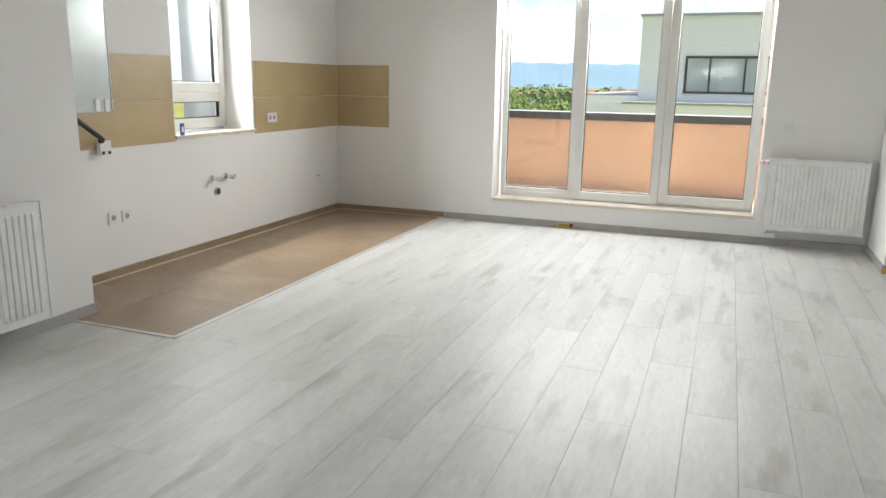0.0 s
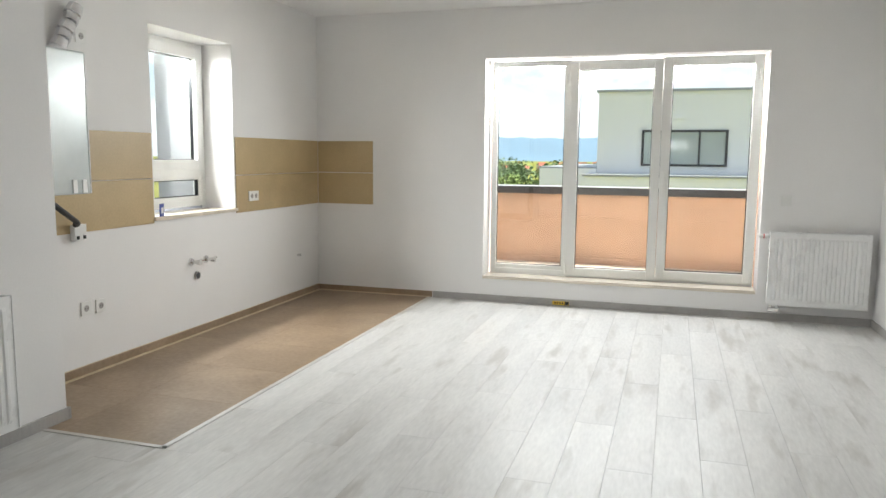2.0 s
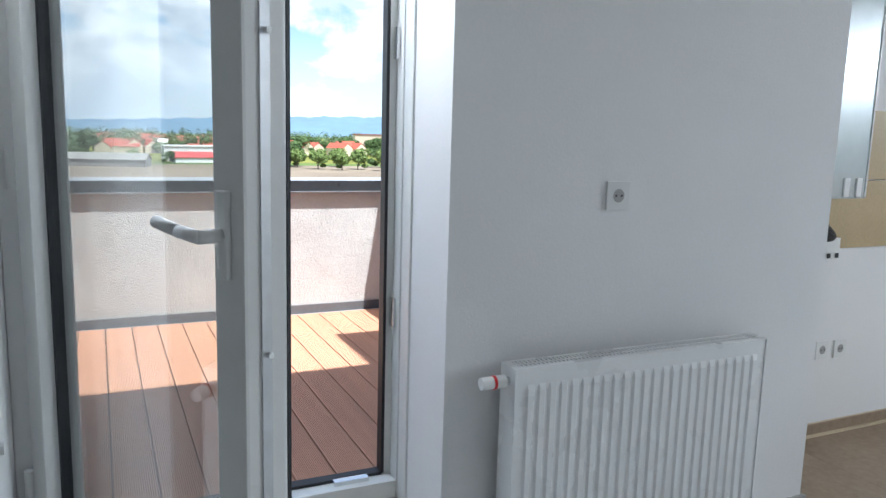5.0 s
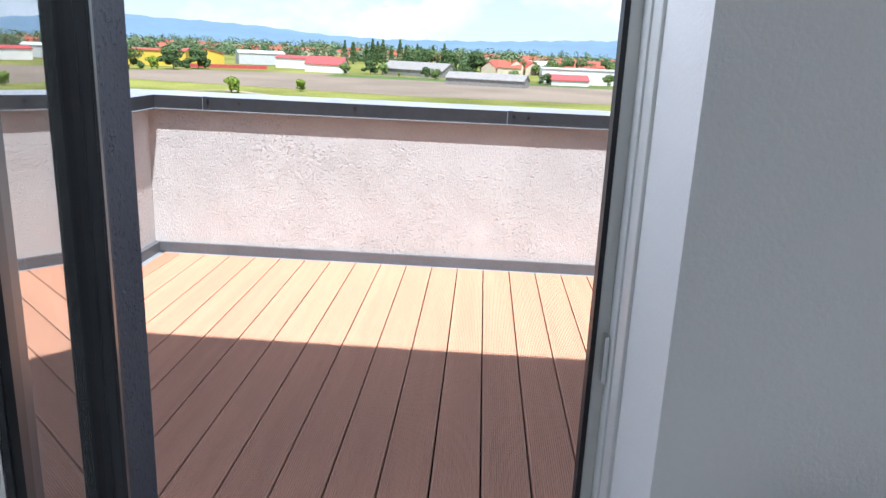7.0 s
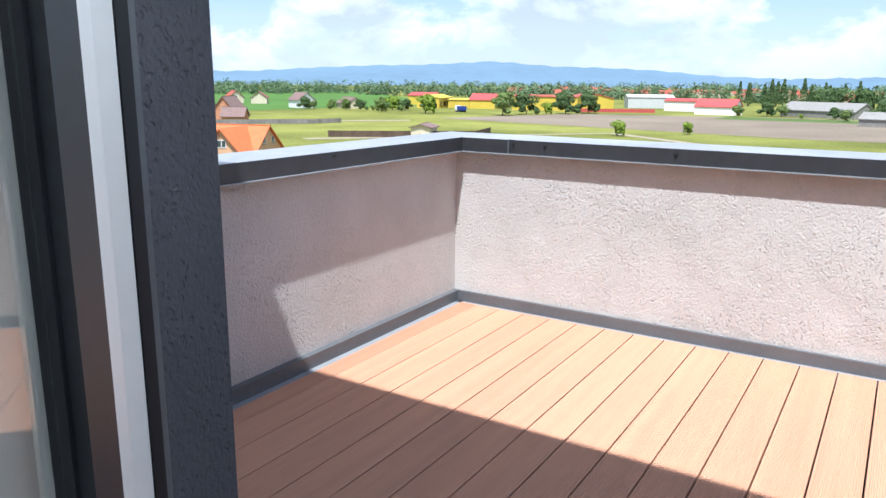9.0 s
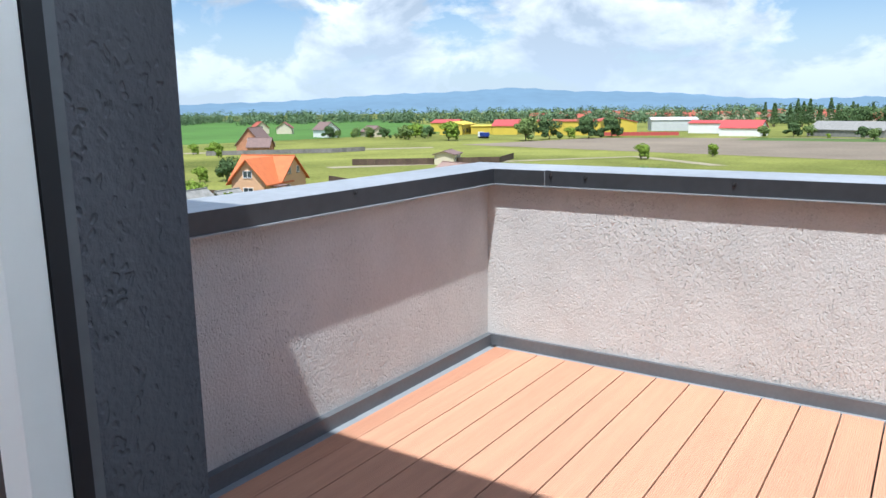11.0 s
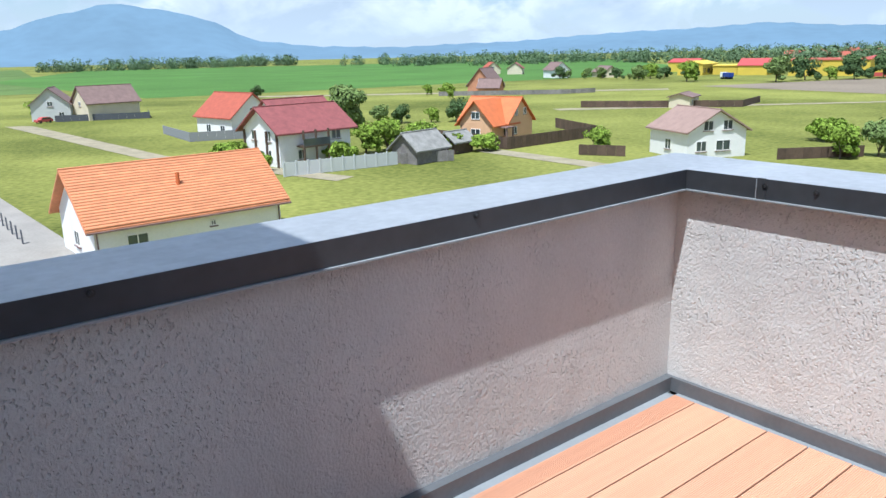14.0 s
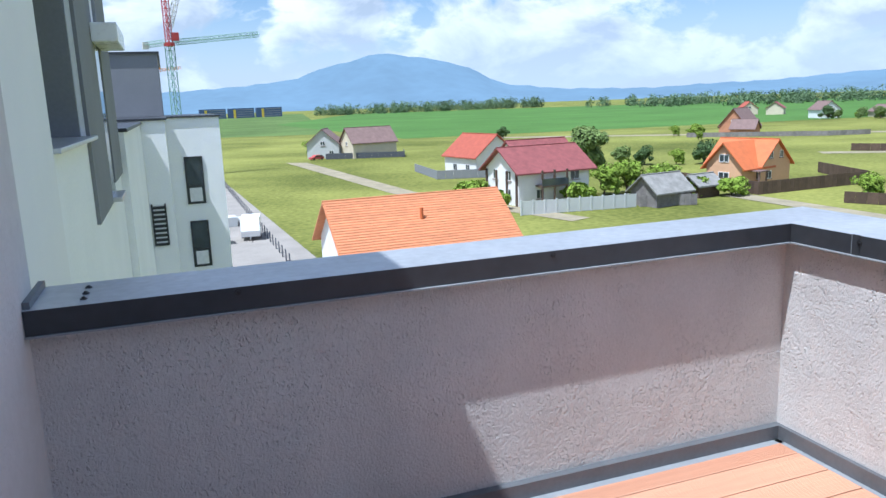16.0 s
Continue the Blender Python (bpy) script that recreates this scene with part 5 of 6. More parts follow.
for i in range(8):
    part("panel", boxes((-18 + i * 5, -0.1, 0, -18 + i * 5 + 4.9, 0.1, 1.9)), REDSHEET, part_red)
apt = thing("apartment_block", "pink and white apartment block far off", "building", pose(*site(-420, 150), ZG, 0, 0, 80))
part("wall", boxes((-30, -7, 0, 30, 7, 15)), WALL_C, apt)
part("roof", boxes((-30.5, -7.5, 15, 30.5, 7.5, 15.6)), ROOF_R, apt)
for k in range(5):
    for i in range(10):
        part("window", boxes((-28 + i * 6, 7, 1.2 + k * 2.9, -25 + i * 6, 7.1, 2.8 + k * 2.9)), WINDARK, apt)

random.seed(5)


def town(name, n, x0, x1, y0, y1, label):
    """Roofs of a far village: real little houses, too many to count."""
    bw, br = bmesh.new(), bmesh.new()
    for _ in range(n):
        x, y = site(random.uniform(x0, x1), random.uniform(y0, y1))
        L, W, e, r = random.uniform(10, 18), random.uniform(8, 11), random.uniform(3, 6), random.uniform(2.5, 4)
        m = pose(x, y, ZG, 0, 0, random.uniform(0, 180))
        for bm, pts in ((bw, [(-W / 2, 0), (W / 2, 0), (W / 2, e), (0, e + r), (-W / 2, e)]), (br, [(-W / 2 - 0.5, e), (0, e + r + 0.3), (W / 2 + 0.5, e), (0, e + r + 0.7)])):
            t = bmesh.new()
            extrude_outline(t, pts, "x", -L / 2, L / 2)
            t.transform(m)
            me = bpy.data.meshes.new("t"); t.to_mesh(me); t.free(); bm.from_mesh(me); bpy.data.meshes.remove(me)
    ob = thing(name, label, "village", kind="stuff")
    part("house_walls", bw, WALL_C, ob)
    part("house_roofs", br, ROOF_RO, ob)


town("far_village", 150, -560, -800, -330, 130, "far village of red roofs among trees")
town("far_village", 50, -330, -450, -60, 170, "red-roofed houses behind the ploughed field")
town("far_town", 120, -150, 260, 420, 900, "far town of red roofs below the hills")

# caravan in the yard
cv = thing("caravan", "white caravan parked on the concrete yard", "caravan", pose(*site(-8.9, -66.0), ZG + 0.06, 0, 0, 82))
part("body", extrude_outline(bmesh.new(), [(-2.4, 0.5), (2.4, 0.5), (2.6, 1.2), (2.2, 2.6), (-2.2, 2.6), (-2.6, 1.2)], "y", -1.1, 1.1), ENAMEL, cv)
part("window", boxes((-2.63, -0.8, 1.35, -2.4, 0.8, 2.0)), WINDARK, cv)
part("window", boxes((-1.5, 1.1, 1.4, 1.2, 1.12, 2.0)), WINDARK, cv)
for s in (-1, 1):
    part("wheel", cyl(bmesh.new(), (0, s * 0.95, 0.32), (0, s * 1.12, 0.32), 0.32, seg=16), DARKP, cv)
part("drawbar", boxes((2.5, -0.06, 0.4, 3.6, 0.06, 0.5)), STEEL, cv)
st = thing("pallet_stack", "stacked building material on the yard", "building material", pose(*site(-7.4, -74), ZG + 0.06, 0, 0, 5))
for i in range(3):
    part("pallet", boxes((-3 + i * 2.1, -1.2, 0, -1.2 + i * 2.1, 1.2, 1.0 + 0.3 * (i % 2)), bevel=0.05), STUCCO_LG, st)
tank = solid("green_container", boxes((-2.2, -1.2, 0, 2.2, 1.2, 1.8), bevel=0.1), CRANE_G, "faded green container on the yard", "container", pose(*site(-5.2, -64), ZG + 0.06, 0, 0, 5))


def car(xy, rot, col, label):
    c = thing("car", label, "car", pose(*site(*xy), ZG + 0.06, 0, 0, rot), group="parked cars")
    part("body", extrude_outline(bmesh.new(), [(-2.1, 0.3), (2.1, 0.3), (2.1, 0.8), (1.2, 0.95), (0.6, 1.45), (-1.3, 1.45), (-1.9, 0.95), (-2.1, 0.85)], "y", -0.85, 0.85), col, c)
    part("glass", extrude_outline(bmesh.new(), [(1.05, 0.98), (0.55, 1.38), (-1.25, 1.38), (-1.7, 0.98)], "y", -0.86, 0.86), WINDARK, c)
    for x in (-1.3, 1.3):
        for s in (-1, 1):
            part("wheel", cyl(bmesh.new(), (x, s * 0.7, 0.32), (x, s * 0.88, 0.32), 0.32, seg=14), DARKP, c)


car((-30, -158), 20, REDSHEET, "red car parked by the lone houses")
car((-58.5, -73), 80, ENAMEL, "silver car behind the dark fence")
truck = thing("truck", "blue tipper truck by the yellow halls", "truck", pose(*site(-246, -150), ZG, 0, 0, 60))
part("cab", boxes((-4, -1.2, 0.6, -2, 1.2, 3.2), bevel=0.15), ENAMEL, truck)
part("tipper", boxes((-1.8, -1.25, 1.0, 4, 1.25, 3.0), bevel=0.08), BLUEP, truck)
for x in (-3, 1, 3):
    part("wheel", cyl(bmesh.new(), (x, -1.25, 0.5), (x, 1.25, 0.5), 0.5, seg=14), DARKP, truck)

# ---- fences ----


def fence(pts, h, step, material, label, gap=0.03, posts=0.0):
    f = thing("fence", label, "fence", group="garden fences")
    ps = [Vector((*site(*p), ZG)) for p in pts]
    shared = None
    for a, b in zip(ps, ps[1:]):
        n = max(1, int((b - a).length / step))
        d = (b - a) / n
        rot = math.degrees(math.atan2(d.y, d.x))
        w = d.length
        shared = mesh_of("panel", boxes((0, -0.04, 0.05, w - gap, 0.04, h)), material)
        for i in range(n):
            o = new("panel", shared)
            o.parent = f
            o.matrix_world = pose(*(a + d * i), 0, 0, rot)
            if posts:
                part("post", boxes((a.x + d.x * i - 0.1, a.y + d.y * i - 0.1, ZG, a.x + d.x * i + 0.1, a.y + d.y * i + 0.1, ZG + h + posts)), STUCCO_LG, f)


fence([(-35.0, -64.8), (-47.5, -63.6)], 1.9, 1.6, STUCCO_LG, "grey concrete panel garden fence", posts=0.15)
fence([(-47.8, -63.5), (-53.5, -61.6)], 1.6, 0.9, WOOD_G, "weathered grey wooden plank fence")
fence([(-56.5, -78.5), (-63.5, -78.0), (-63.6, -64.2), (-81, -65.4), (-86, -78)], 2.0, 0.9, WOOD_D, "dark brown plank fence round the peach house")
fence([(-40, -118), (-39, -103), (-53, -99)], 1.8, 1.6, STUCCO_G, "grey fence round the rust-roofed house")
fence([(-32, -158), (-48, -152), (-50, -160)], 1.7, 1.8, STUCCO_D, "dark fence of the lone houses")
fence([(-118, -102), (-124, -93), (-137, -78), (-150, -82)], 1.8, 2.0, WOOD_D, "dark brown fence of the cabin plot")
fence([(-10.5, -52), (-8.6, -124)], 1.3, 2.4, STUCCO_D, "dark wire fence along the yard", gap=2.0)
fence([(-66, -55), (-68.5, -50.5)], 1.6, 1.2, WOOD_D, "dark fence before the white house")
fence([(-77, -38), (-85, -33)], 1.6, 1.2, WOOD_D, "red-brown fence beside the white house")
fence([(-126, -160), (-150, -138), (-160, -135)], 1.6, 2.0, WOOD_G, "grey fence before the brick house")

# ---- tower crane ----


def lattice(bm, a, b, w, n, r):
    a, b = Vector(a), Vector(b)
    ax = (b - a).normalized()
    u = ax.orthogonal().normalized() * w / 2
    v = ax.cross(u)
    cs = [u + v, u - v, -u - v, -u + v]
    for c in cs:
        cyl(bm, a + c, b + c, r, seg=4, caps=False)
    for i in range(n):
        p, q = a + (b - a) * i / n, a + (b - a) * (i + 1) / n
        for k in range(4):
            cyl(bm, p + cs[k], q + cs[(k + 1) % 4], r * 0.7, seg=3, caps=False)
            cyl(bm, q + cs[k], q + cs[(k + 1) % 4], r * 0.7, seg=3, caps=False)


def crane(x, y, top, rot, jib, label, mast_mat, jib_mat, w=1.5, head=12.0, boom=True):
    c = thing("tower_crane", label, "crane", pose(x, y, ZG, 0, 0, rot))
    bm = bmesh.new(); lattice(bm, (0, 0, 0), (0, 0, top), w, int(top / 1.8), 0.10); part("mast", bm, mast_mat, c)
    bm = bmesh.new(); lattice(bm, (0, 0, top), (0, 0, top + head), w * 0.75, int(head / 1.5), 0.10); part("tower_head", bm, CRANE_R if boom else jib_mat, c)
    part("slewing_ring", cyl(bmesh.new(), (0, 0, top - 0.8), (0, 0, top), w * 0.8, seg=12), CRANE_R if boom else jib_mat, c)
    part("cab", boxes((0.6, -0.8, top + 0.4, 2.2, 0.8, top + 2.2), bevel=0.1), CRANE_R if boom else jib_mat, c)
    bm = bmesh.new(); lattice(bm, (0.8, 0, top), (jib, 0, top + jib * 0.10), 0.9, int(jib / 1.3), 0.07); part("jib", bm, jib_mat, c)
    bm = bmesh.new(); lattice(bm, (-0.8, 0, top), (-jib * 0.26, 0, top - 0.6), 0.9, 4, 0.07); part("counter_jib", bm, jib_mat, c)
    part("counterweight", boxes((-jib * 0.28, -0.6, top - 1.5, -jib * 0.22, 0.6, top)), STUCCO_LG, c)
    if boom:
        bm = bmesh.new(); lattice(bm, (0.4, 0, top + 3.4), (4.6, 0, top + 16), 1.0, 10, 0.08); part("luffing_boom", bm, STUCCO_LG, c, "grey luffing boom")


crane(-6.6, -185.0, 31.0, 190, 21, "red and green tower crane above the far blocks", CRANE_G, CRANE_G)
crane(-1.7, -400.0, 35.5, 190, 12, "small orange tower crane far off", CRANE_G, CRANE_O, w=1.8, head=2.5, boom=False)
for i in range(3):
    b = thing("apartment_block", "blue-grey apartment block with orange stripes far off", "building", pose(-76 - i * 46, -1300.0, ZG, 0, 0, 2), group="far blue blocks")
    part("wall", boxes((-21, -8, 0, 21, 8, 16)), BLUE_G, b)
    part("stripe", boxes((9, 8, 0, 13, 8.3, 14)), WALL_Y, b, "orange stripe")
    for k in range(4):
        part("window_band", boxes((-19, 8, 2.0 + k * 3.6, 8, 8.2, 3.2 + k * 3.6)), STUCCO_G, b)

# ---- trees and bushes ----


def crown_mesh(name, material, blobs, leaves, size, seed):
    """Leaf clumps scattered over the skin of several lobes, with gaps."""
    rng = random.Random(seed)
    verts, faces = [], []
    for i in range(leaves):
        cx, cy, cz, r, rz = rng.choice(blobs)
        d = Vector((rng.gauss(0, 1), rng.gauss(0, 1), rng.gauss(0, 1))).normalized()
        k = 0.55 + 0.5 * rng.random() ** 0.5
        p = Vector((cx + d.x * r * k, cy + d.y * r * k, cz + d.z * rz * k))
        n = (d + Vector((rng.uniform(-0.7, 0.7), rng.uniform(-0.7, 0.7), rng.uniform(-0.2, 0.9)))).normalized()
        u = n.orthogonal().normalized()
        v = n.cross(u)
        a = rng.uniform(0, 6.28)
        u, v = u * math.cos(a) + v * math.sin(a), v * math.cos(a) - u * math.sin(a)
        s = size * rng.uniform(0.6, 1.4)
        b = len(verts)
        verts += [p - u * s, p + v * s * 0.6, p + u * s, p - v * s * 0.6 + n * s * 0.3]
        faces += [(b, b + 1, b + 2), (b, b + 2, b + 3)]
    me = bpy.data.meshes.new(name)
    me.from_pydata([tuple(v) for v in verts], [], faces)
    me.materials.append(material)
    return me


def tree(h, r, material, seed, label, name="tree", trunk=True, leaves=900, conifer=False, category="tree"):
    t = thing(name, label, category, group="trees and bushes of the outskirts")
    rng = random.Random(seed)
    th = h * 0.11 if trunk else h * 0.1
    bm = bmesh.new()
    cyl(bm, (0, 0, -0.3), (0.05, 0, th), 0.045 * h ** 0.8 + 0.04, 0.03 * h ** 0.8 + 0.02, seg=8)
    blobs = []
    if conifer:
        cyl(bm, (0.05, 0, th), (0, 0, h * 0.95), 0.1, 0.03, seg=6)
        for i in range(7):
            u = i / 6
            blobs.append((rng.uniform(-0.2, 0.2), rng.uniform(-0.2, 0.2), h * (0.2 + 0.75 * u), r * (1.05 - 0.85 * u), h * 0.1))
    else:
        for i in range(8):
            a = rng.uniform(0, 6.28)
            q = rng.uniform(0.15, 0.68) * r * (1.15 - 0.5 * abs(i / 7 - 0.4))
            z = h * rng.uniform(0.2, 0.84) if trunk else h * rng.uniform(0.3, 0.7)
            blobs.append((q * math.cos(a), q * math.sin(a), z, r * rng.uniform(0.38, 0.6), h * rng.uniform(0.16, 0.26)))
            cyl(bm, (0.05, 0, th * 0.9), (q * math.cos(a), q * math.sin(a), z), 0.06 * r ** 0.5, 0.02, seg=5)
        blobs.append((0, 0, h * 0.62, r * 0.6, h * 0.26))
        for i in range(9):
            a = rng.uniform(0, 6.28)
            q, z = rng.uniform(0.55, 0.95) * r, h * rng.uniform(0.14, 0.8)
            q *= 1.0 if z < h * 0.6 else 0.65
            blobs.append((q * math.cos(a), q * math.sin(a), z, r * rng.uniform(0.16, 0.3), h * rng.uniform(0.07, 0.13)))
    part("trunk", bm, BARK, t)
    c = new("crown", crown_mesh("crown", material, blobs, int(leaves * 2.0), 0.075 * r + 0.07, seed))
    c.parent = t
    return t


T_BIG = tree(9.5, 4.6, LEAF_M, 1, "broad grey-green leafy tree", leaves=2200)
T_RND = tree(6.0, 2.6, LEAF_D, 2, "round dark green garden tree", leaves=1200)
T_BSH = tree(2.6, 2.0, LEAF_L, 3, "bright green round garden bush", name="bush", trunk=False, leaves=900, category="bush")
T_LGT = tree(5.0, 2.3, LEAF_L, 4, "light green young leafy tree", leaves=1200)
T_CON = tree(14.0, 3.0, LEAF_D, 5, "tall dark green conifer tree", conifer=True, leaves=900)
T_HED = tree(11.0, 6.5, LEAF_D, 6, "large dense dark green tree", leaves=1500)
T_MED = tree(9.0, 5.0, LEAF_M, 7, "leafy mid-green broad tree", leaves=1300)


placed = set()


def plant(t, x, y, s=1.0, r=0.0, z=ZG):
    """The first of a kind is moved to its place, the others are copies."""
    m = pose(*site(x, y), z, 0, 0, r)
    if t.name in placed:
        o = copy_thing(t, m)
    else:
        placed.add(t.name)
        o = t
        o.matrix_basis = m
    o.scale = (s, s, s)


for q in ((T_BIG, -63.5, -101, 1.0, 0), (T_RND, -75, -103, 0.8, 40), (T_MED, -71, -104, 0.5, 40), (T_RND, -83, -98, 1.0, 80), (T_LGT, -79, -100, 0.7, 20), (T_BSH, -44.5, -70, 1.3, 0), (T_LGT, -50, -74, 1.0, 20),
          (T_LGT, -53, -74, 1.1, 60), (T_LGT, -56, -72, 0.9, 160), (T_LGT, -58.5, -74, 0.9, 200), (T_BSH, -57.5, -67.5, 1.3, 50), (T_BSH, -61, -65.5, 1.2, 110), (T_BSH, -59.5, -68.5, 1.0, 10), (T_BSH, -35, -78, 1.4, 70), (T_LGT, -33.4, -69, 0.55, 30), (T_BSH, -34.2, -69.8, 1.3, 30),
          (T_LGT, -69, -55, 0.8, 0), (T_LGT, -82, -34, 1.0, 30), (T_MED, -86, -32, 0.6, 90), (T_MED, -102, -35, 0.5, 90), (T_LGT, -104, -33, 0.8, 10), (T_BSH, -96, -42, 1.6, 10),
          (T_LGT, -31, -170, 1.1, 0), (T_RND, -92, -200, 0.9, 0), (T_MED, -151, -170, 0.9, 0), (T_LGT, -128, -168, 0.8, 20), (T_BSH, -133, -165, 1.6, 20), (T_LGT, -138, -172, 0.8, 70), (T_LGT, -122, -150, 0.6, 70),
          (T_LGT, -160, -56, 0.95, 0), (T_LGT, -175, -45, 0.8, 60), (T_MED, -232, -124, 1.25, 0), (T_LGT, -224, -151, 1.9, 10), (T_HED, -246, -122, 0.95, 40), (T_HED, -258, -112, 0.98, 80), (T_HED, -272, -109, 0.98, 120), (T_LGT, -252, -117, 1.2, 0), (T_LGT, -240, -178, 1.6, 0)):
    plant(*q)
random.seed(11)
for i in range(24):
    plant(random.choice((T_MED, T_HED, T_LGT)), random.uniform(-225, -262), random.uniform(-215, -165), random.uniform(0.35, 0.75), random.uniform(0, 360))
for i in range(16):
    plant(T_CON, random.uniform(-420, -440), -88 + i * 4.0 + random.uniform(-1.5, 1.5), random.uniform(0.9, 1.35), random.uniform(0, 360))
for i in range(34):
    plant(random.choice((T_HED, T_MED, T_HED)), random.uniform(-345, -420), -45 + i * 5.4 + random.uniform(-4, 4), random.uniform(0.8, 1.25), random.uniform(0, 360))
for i in range(26):
    plant(random.choice((T_LGT, T_MED, T_LGT, T_HED)), random.uniform(-268, -296), -60 + i * 7.5 + random.uniform(-4, 4), random.uniform(0.45, 0.8), random.uniform(0, 360))
for i in range(26):
    plant(random.choice((T_HED, T_MED, T_MED)), random.uniform(-222, -262), 44 + i * 4.5 + random.uniform(-4, 4), random.uniform(0.7, 1.1), random.uniform(0, 360))
for i in range(60):
    plant(random.choice((T_LGT, T_MED, T_LGT)), random.uniform(-80, 50), random.uniform(118, 210), random.uniform(0.9, 1.4), random.uniform(0, 360))


def wood(name, x0, x1, y0, y1, n, h, seed, label):
    """A far belt of trees as leafy clumps."""
    rng = random.Random(seed)
    blobs = []
    for _ in range(n):
        x, y = site(rng.uniform(x0, x1), rng.uniform(y0, y1))
        r = rng.uniform(4, 9)
        blobs.append((x, y, ZG + rng.uniform(0.4, 0.9) * h, r, h * rng.uniform(0.35, 0.6)))
        blobs.append((x + rng.uniform(-5, 5), y, ZG + 0.3 * h, r, h * 0.4))
    o = new(name, crown_mesh(name, LEAF_F, blobs, n * 130, 1.1, seed))
    tagged(o, label, "woodland", kind="stuff")


wood("far_wood", -480, -560, -420, 200, 160, 11, 21, "far belt of green trees")
wood("far_wood", -380, -640, -700, -440, 150, 12, 22, "far belt of green trees")
wood("far_wood", -150, -420, -900, -820, 150, 14, 23, "far belt of dark trees before the hills")
wood("far_wood", -820, -1000, -700, 400, 220, 14, 24, "hazy far woodland below the hills")
wood("far_wood", -300, 240, 260, 420, 220, 11, 25, "green trees of the town edge")
wood("far_wood", -560, -700, -380, 300, 160, 11, 26, "far trees between the houses")

# ---- hills ----


def ridge_mesh(name, dist, profile, label):
    """A hill range: a slope whose crest runs through (bearing, height) pairs; bearing in degrees from -x towards -y."""
    bm = bmesh.new()
    rows = []
    n = 160
    a0, a1 = profile[0][0], profile[-1][0]
    for i in range(n + 1):
        a = a0 + (a1 - a0) * i / n
        for (p, hp), (q, hq) in zip(profile, profile[1:]):
            if p <= a <= q:
                u = (a - p) / (q - p)
                h = hp + (hq - hp) * u * u * (3 - 2 * u) * 0.5 + (hq - hp) * u * 0.5
        h = h + 14 + 2.5 * math.sin(a * 3.1) + 1.6 * math.sin(a * 7.7)
        ca, sa = -math.cos(radians(a - 2.2)), -math.sin(radians(a - 2.2))
        rows.append([bm.verts.new((ca * (dist - 700 * k), sa * (dist - 700 * k), ZG + h * (1 - k) ** 1.5 - 2)) for k in (0, 0.2, 0.45, 0.7, 1.0)])
    for p, q in zip(rows, rows[1:]):
        for k in range(4):
            bm.faces.new((p[k], p[k + 1], q[k + 1], q[k]))
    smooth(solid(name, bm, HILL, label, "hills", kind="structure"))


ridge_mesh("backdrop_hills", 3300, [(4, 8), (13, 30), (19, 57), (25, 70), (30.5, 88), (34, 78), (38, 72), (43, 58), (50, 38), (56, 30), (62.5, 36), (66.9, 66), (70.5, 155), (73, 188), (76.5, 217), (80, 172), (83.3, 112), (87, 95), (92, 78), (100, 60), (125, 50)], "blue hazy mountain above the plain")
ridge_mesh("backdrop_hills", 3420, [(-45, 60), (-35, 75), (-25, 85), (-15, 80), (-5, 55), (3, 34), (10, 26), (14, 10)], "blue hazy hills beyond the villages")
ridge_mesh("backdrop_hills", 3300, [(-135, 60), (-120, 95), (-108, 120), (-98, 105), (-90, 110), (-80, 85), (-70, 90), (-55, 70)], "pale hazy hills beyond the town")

# ---- floor pieces: laminate planks, kitchen tiles, deck boards ----
floor_ob = bpy.data.objects["floor"]
PW, PL = 0.1967, 1.285


def plank_bm(x0, y0, x1, y1):
    return boxes((x0 + 0.0006, y0 + 0.0006, -0.011, x1 - 0.0006, y1 - 0.0006, 0.0), bevel=0.0007)


def laminate():
    cache = {}
    i0 = int((-3.39 - 0.03) / PW) - 1
    for i in range(i0, 6):
        x0, x1 = 0.03 + i * PW, 0.03 + (i + 1) * PW
        xa, xb = max(x0, XW + 0.001), min(x1, 1.092)
        if xb - xa < 0.02:
            continue
        y = YS + 0.01 - ((i * 0.413) % 1.0) * PL
        while y < YN:
            ya, yb = max(y, YS), min(y + PL, YN - 0.012)
            y += PL
            if xb <= -2.60 and ya > 2.955 or yb - ya < 0.03:
                continue
            xc = xa
            if ya < 2.955 < yb and xa < -2.70:
                yb = 2.965
                if xb > -2.70:
                    emit(cache, -2.679, 2.965, xb, min(y, YN - 0.012))
            elif ya >= 2.95 and xa < -2.685:
                xc = -2.679
                if xb - xc < 0.01:
                    continue
            emit(cache, xc, ya, xb, yb)


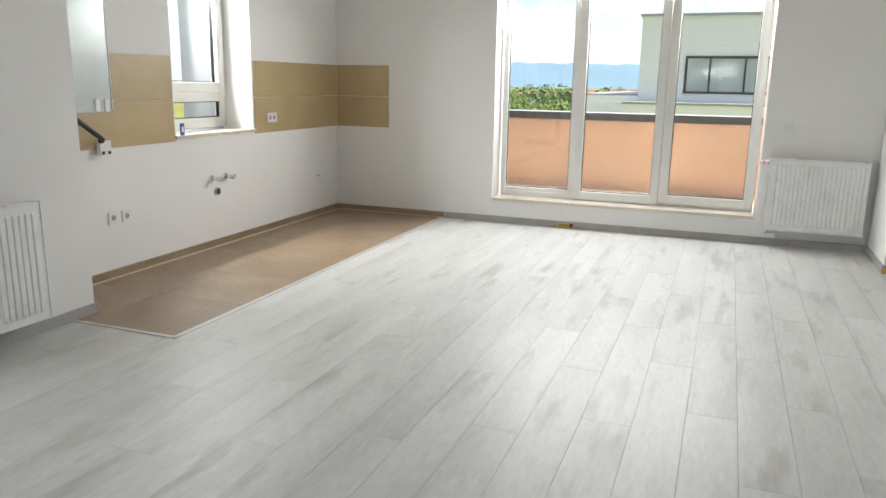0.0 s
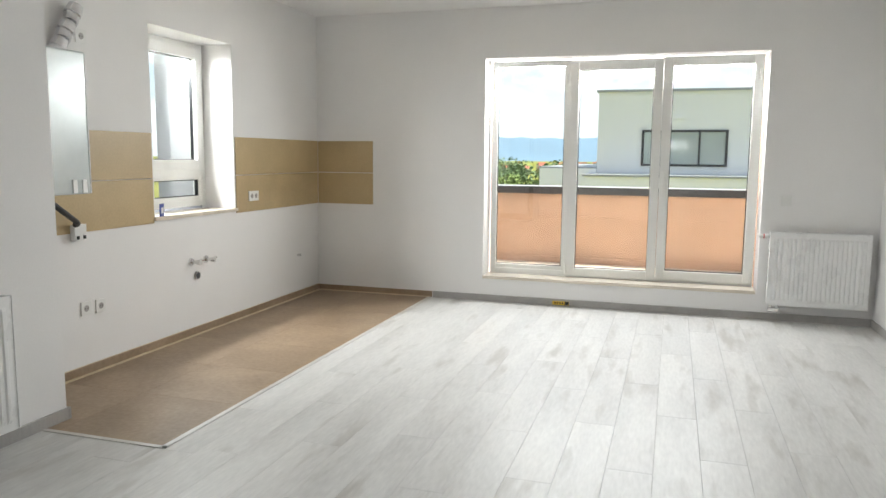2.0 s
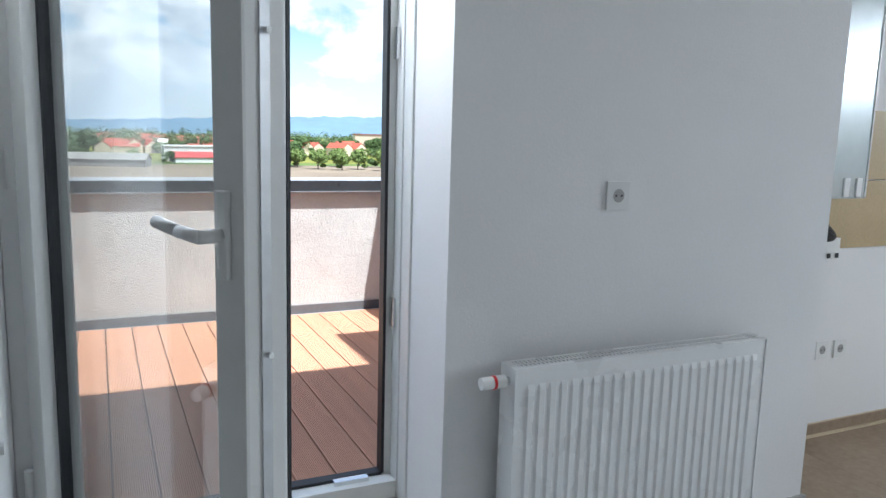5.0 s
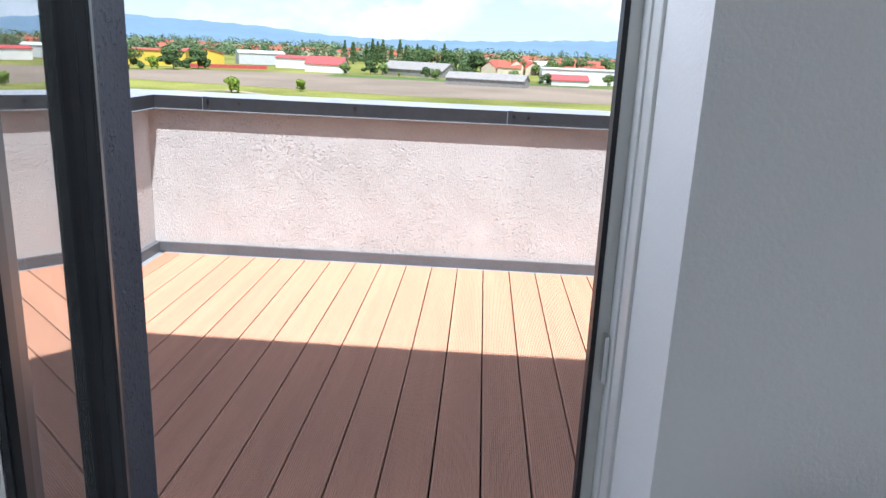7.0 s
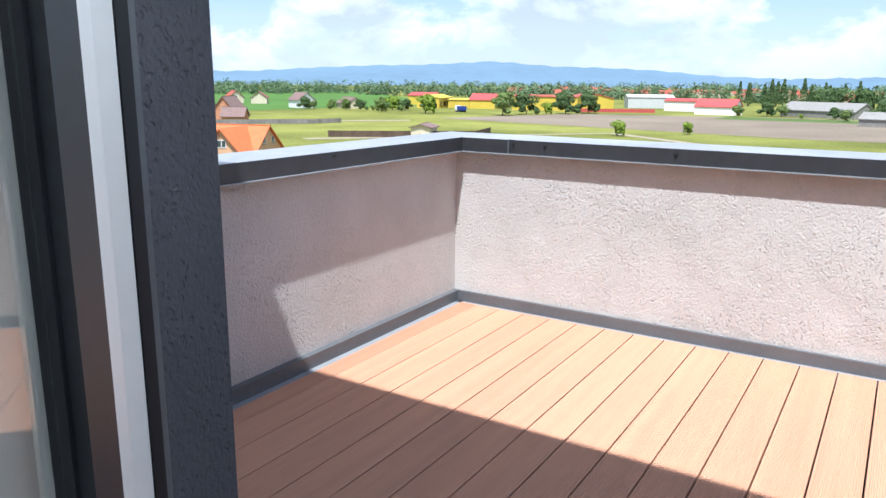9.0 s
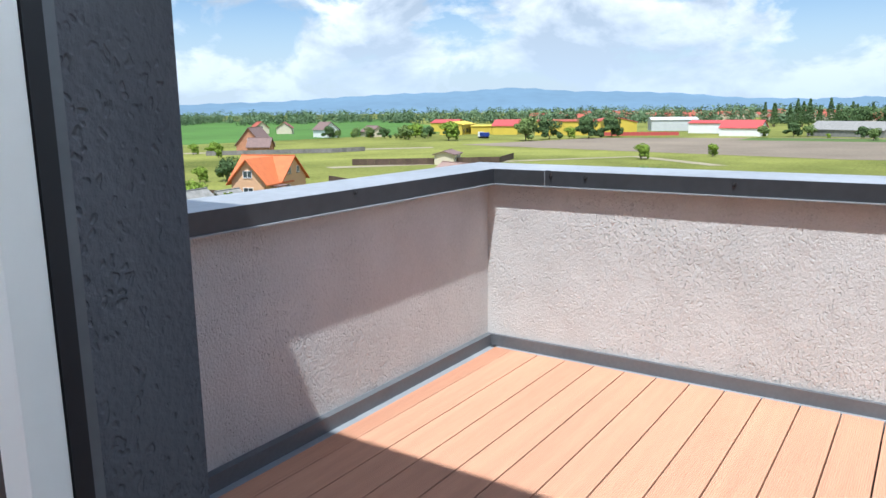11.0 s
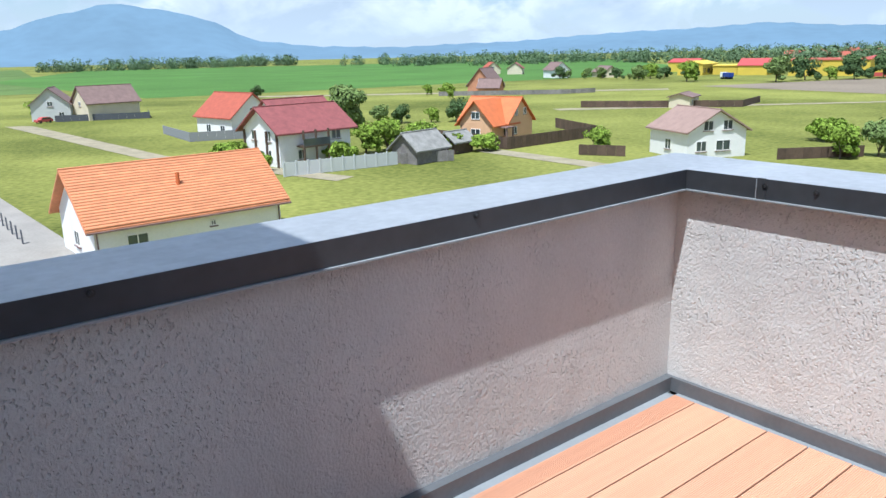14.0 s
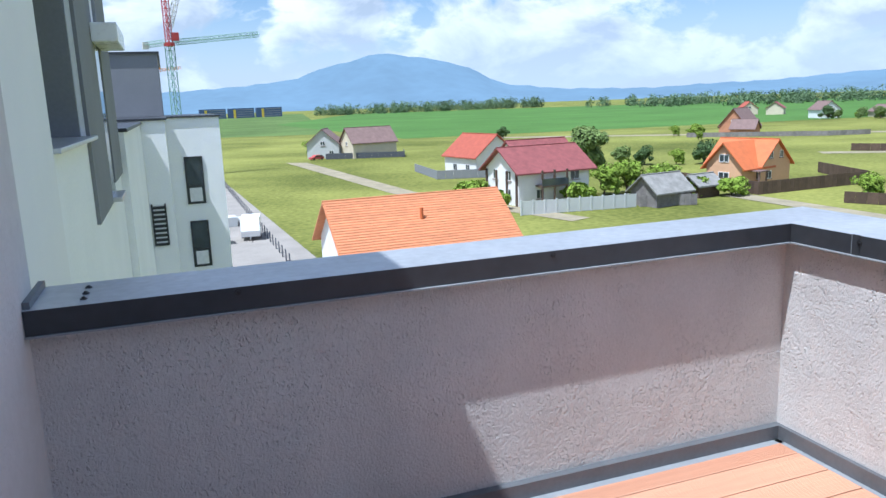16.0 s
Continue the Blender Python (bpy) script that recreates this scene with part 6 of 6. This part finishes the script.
def emit(cache, x0, y0, x1, y1):
    if x1 - x0 < 0.005 or y1 - y0 < 0.005:
        return
    key = (round(x1 - x0, 4), round(y1 - y0, 4))
    if key not in cache:
        cache[key] = mesh_of("plank", plank_bm(0, 0, x1 - x0, y1 - y0), LAMINATE)
    o = new("plank", cache[key])
    o.parent = floor_ob
    o.location = (x0, y0, 0)


laminate()
cache = {}


def tile_floor(x0, x1, y0, y1, tw, tl):
    y = y0
    while y < y1 - 0.01:
        x = x1
        while x > x0 + 0.01:
            xa, ya, yb = max(x - tw, x0), y, min(y + tl, y1)
            key = (round(x - xa, 3), round(yb - ya, 3))
            if key not in cache:
                cache[key] = mesh_of("tile", boxes((0.0007, 0.0007, -0.011, x - xa - 0.0007, yb - ya - 0.0007, 0.001), bevel=0.0006), TILE)
            o = new("tile", cache[key])
            o.parent = floor_ob
            o.location = (xa, ya, 0)
            x -= tw
        y += tl


tile_floor(XK, -2.708, 2.992, YN, 0.60, 0.60)
tile_floor(1.115, 3.1, 3.32, YN, 0.60, 0.60)

deck = thing("deck", "terracotta grooved composite deck boards", "deck", kind="structure")


def deck_board(w):
    """Board with fine grooves along it; local y across, x along."""
    pts = [(0.0, -0.022), (w, -0.022), (w, -0.002), (w - 0.002, 0.0)]
    n = 19
    p = (w - 0.008) / n
    for i in range(n):
        u = w - 0.004 - i * p
        pts += [(u - p * 0.05, 0.0), (u - p * 0.28, -0.0022), (u - p * 0.62, -0.0022), (u - p * 0.85, 0.0)]
    pts += [(0.002, 0.0), (0.0, -0.002)]
    return extrude_outline(bmesh.new(), pts, "x", 0.0, 1.0)


DP = 0.1508
y = -0.321 - DP
me = mesh_of("deck_board", deck_board(DP - 0.006), DECK)
while y < YR - 0.05:
    ya = max(y + 0.003, YP + 0.072)
    yb = min(y + DP - 0.003, YR - 0.047)
    if yb - ya > 0.02:
        o = new("deck_board", me if yb - ya > DP - 0.008 else mesh_of("deck_board", deck_board(yb - ya), DECK))
        o.parent = deck
        o.location = (XP + 0.047, ya, ZD)
        o.scale = (XO - XP - 0.055, 1, 1)
    y += DP
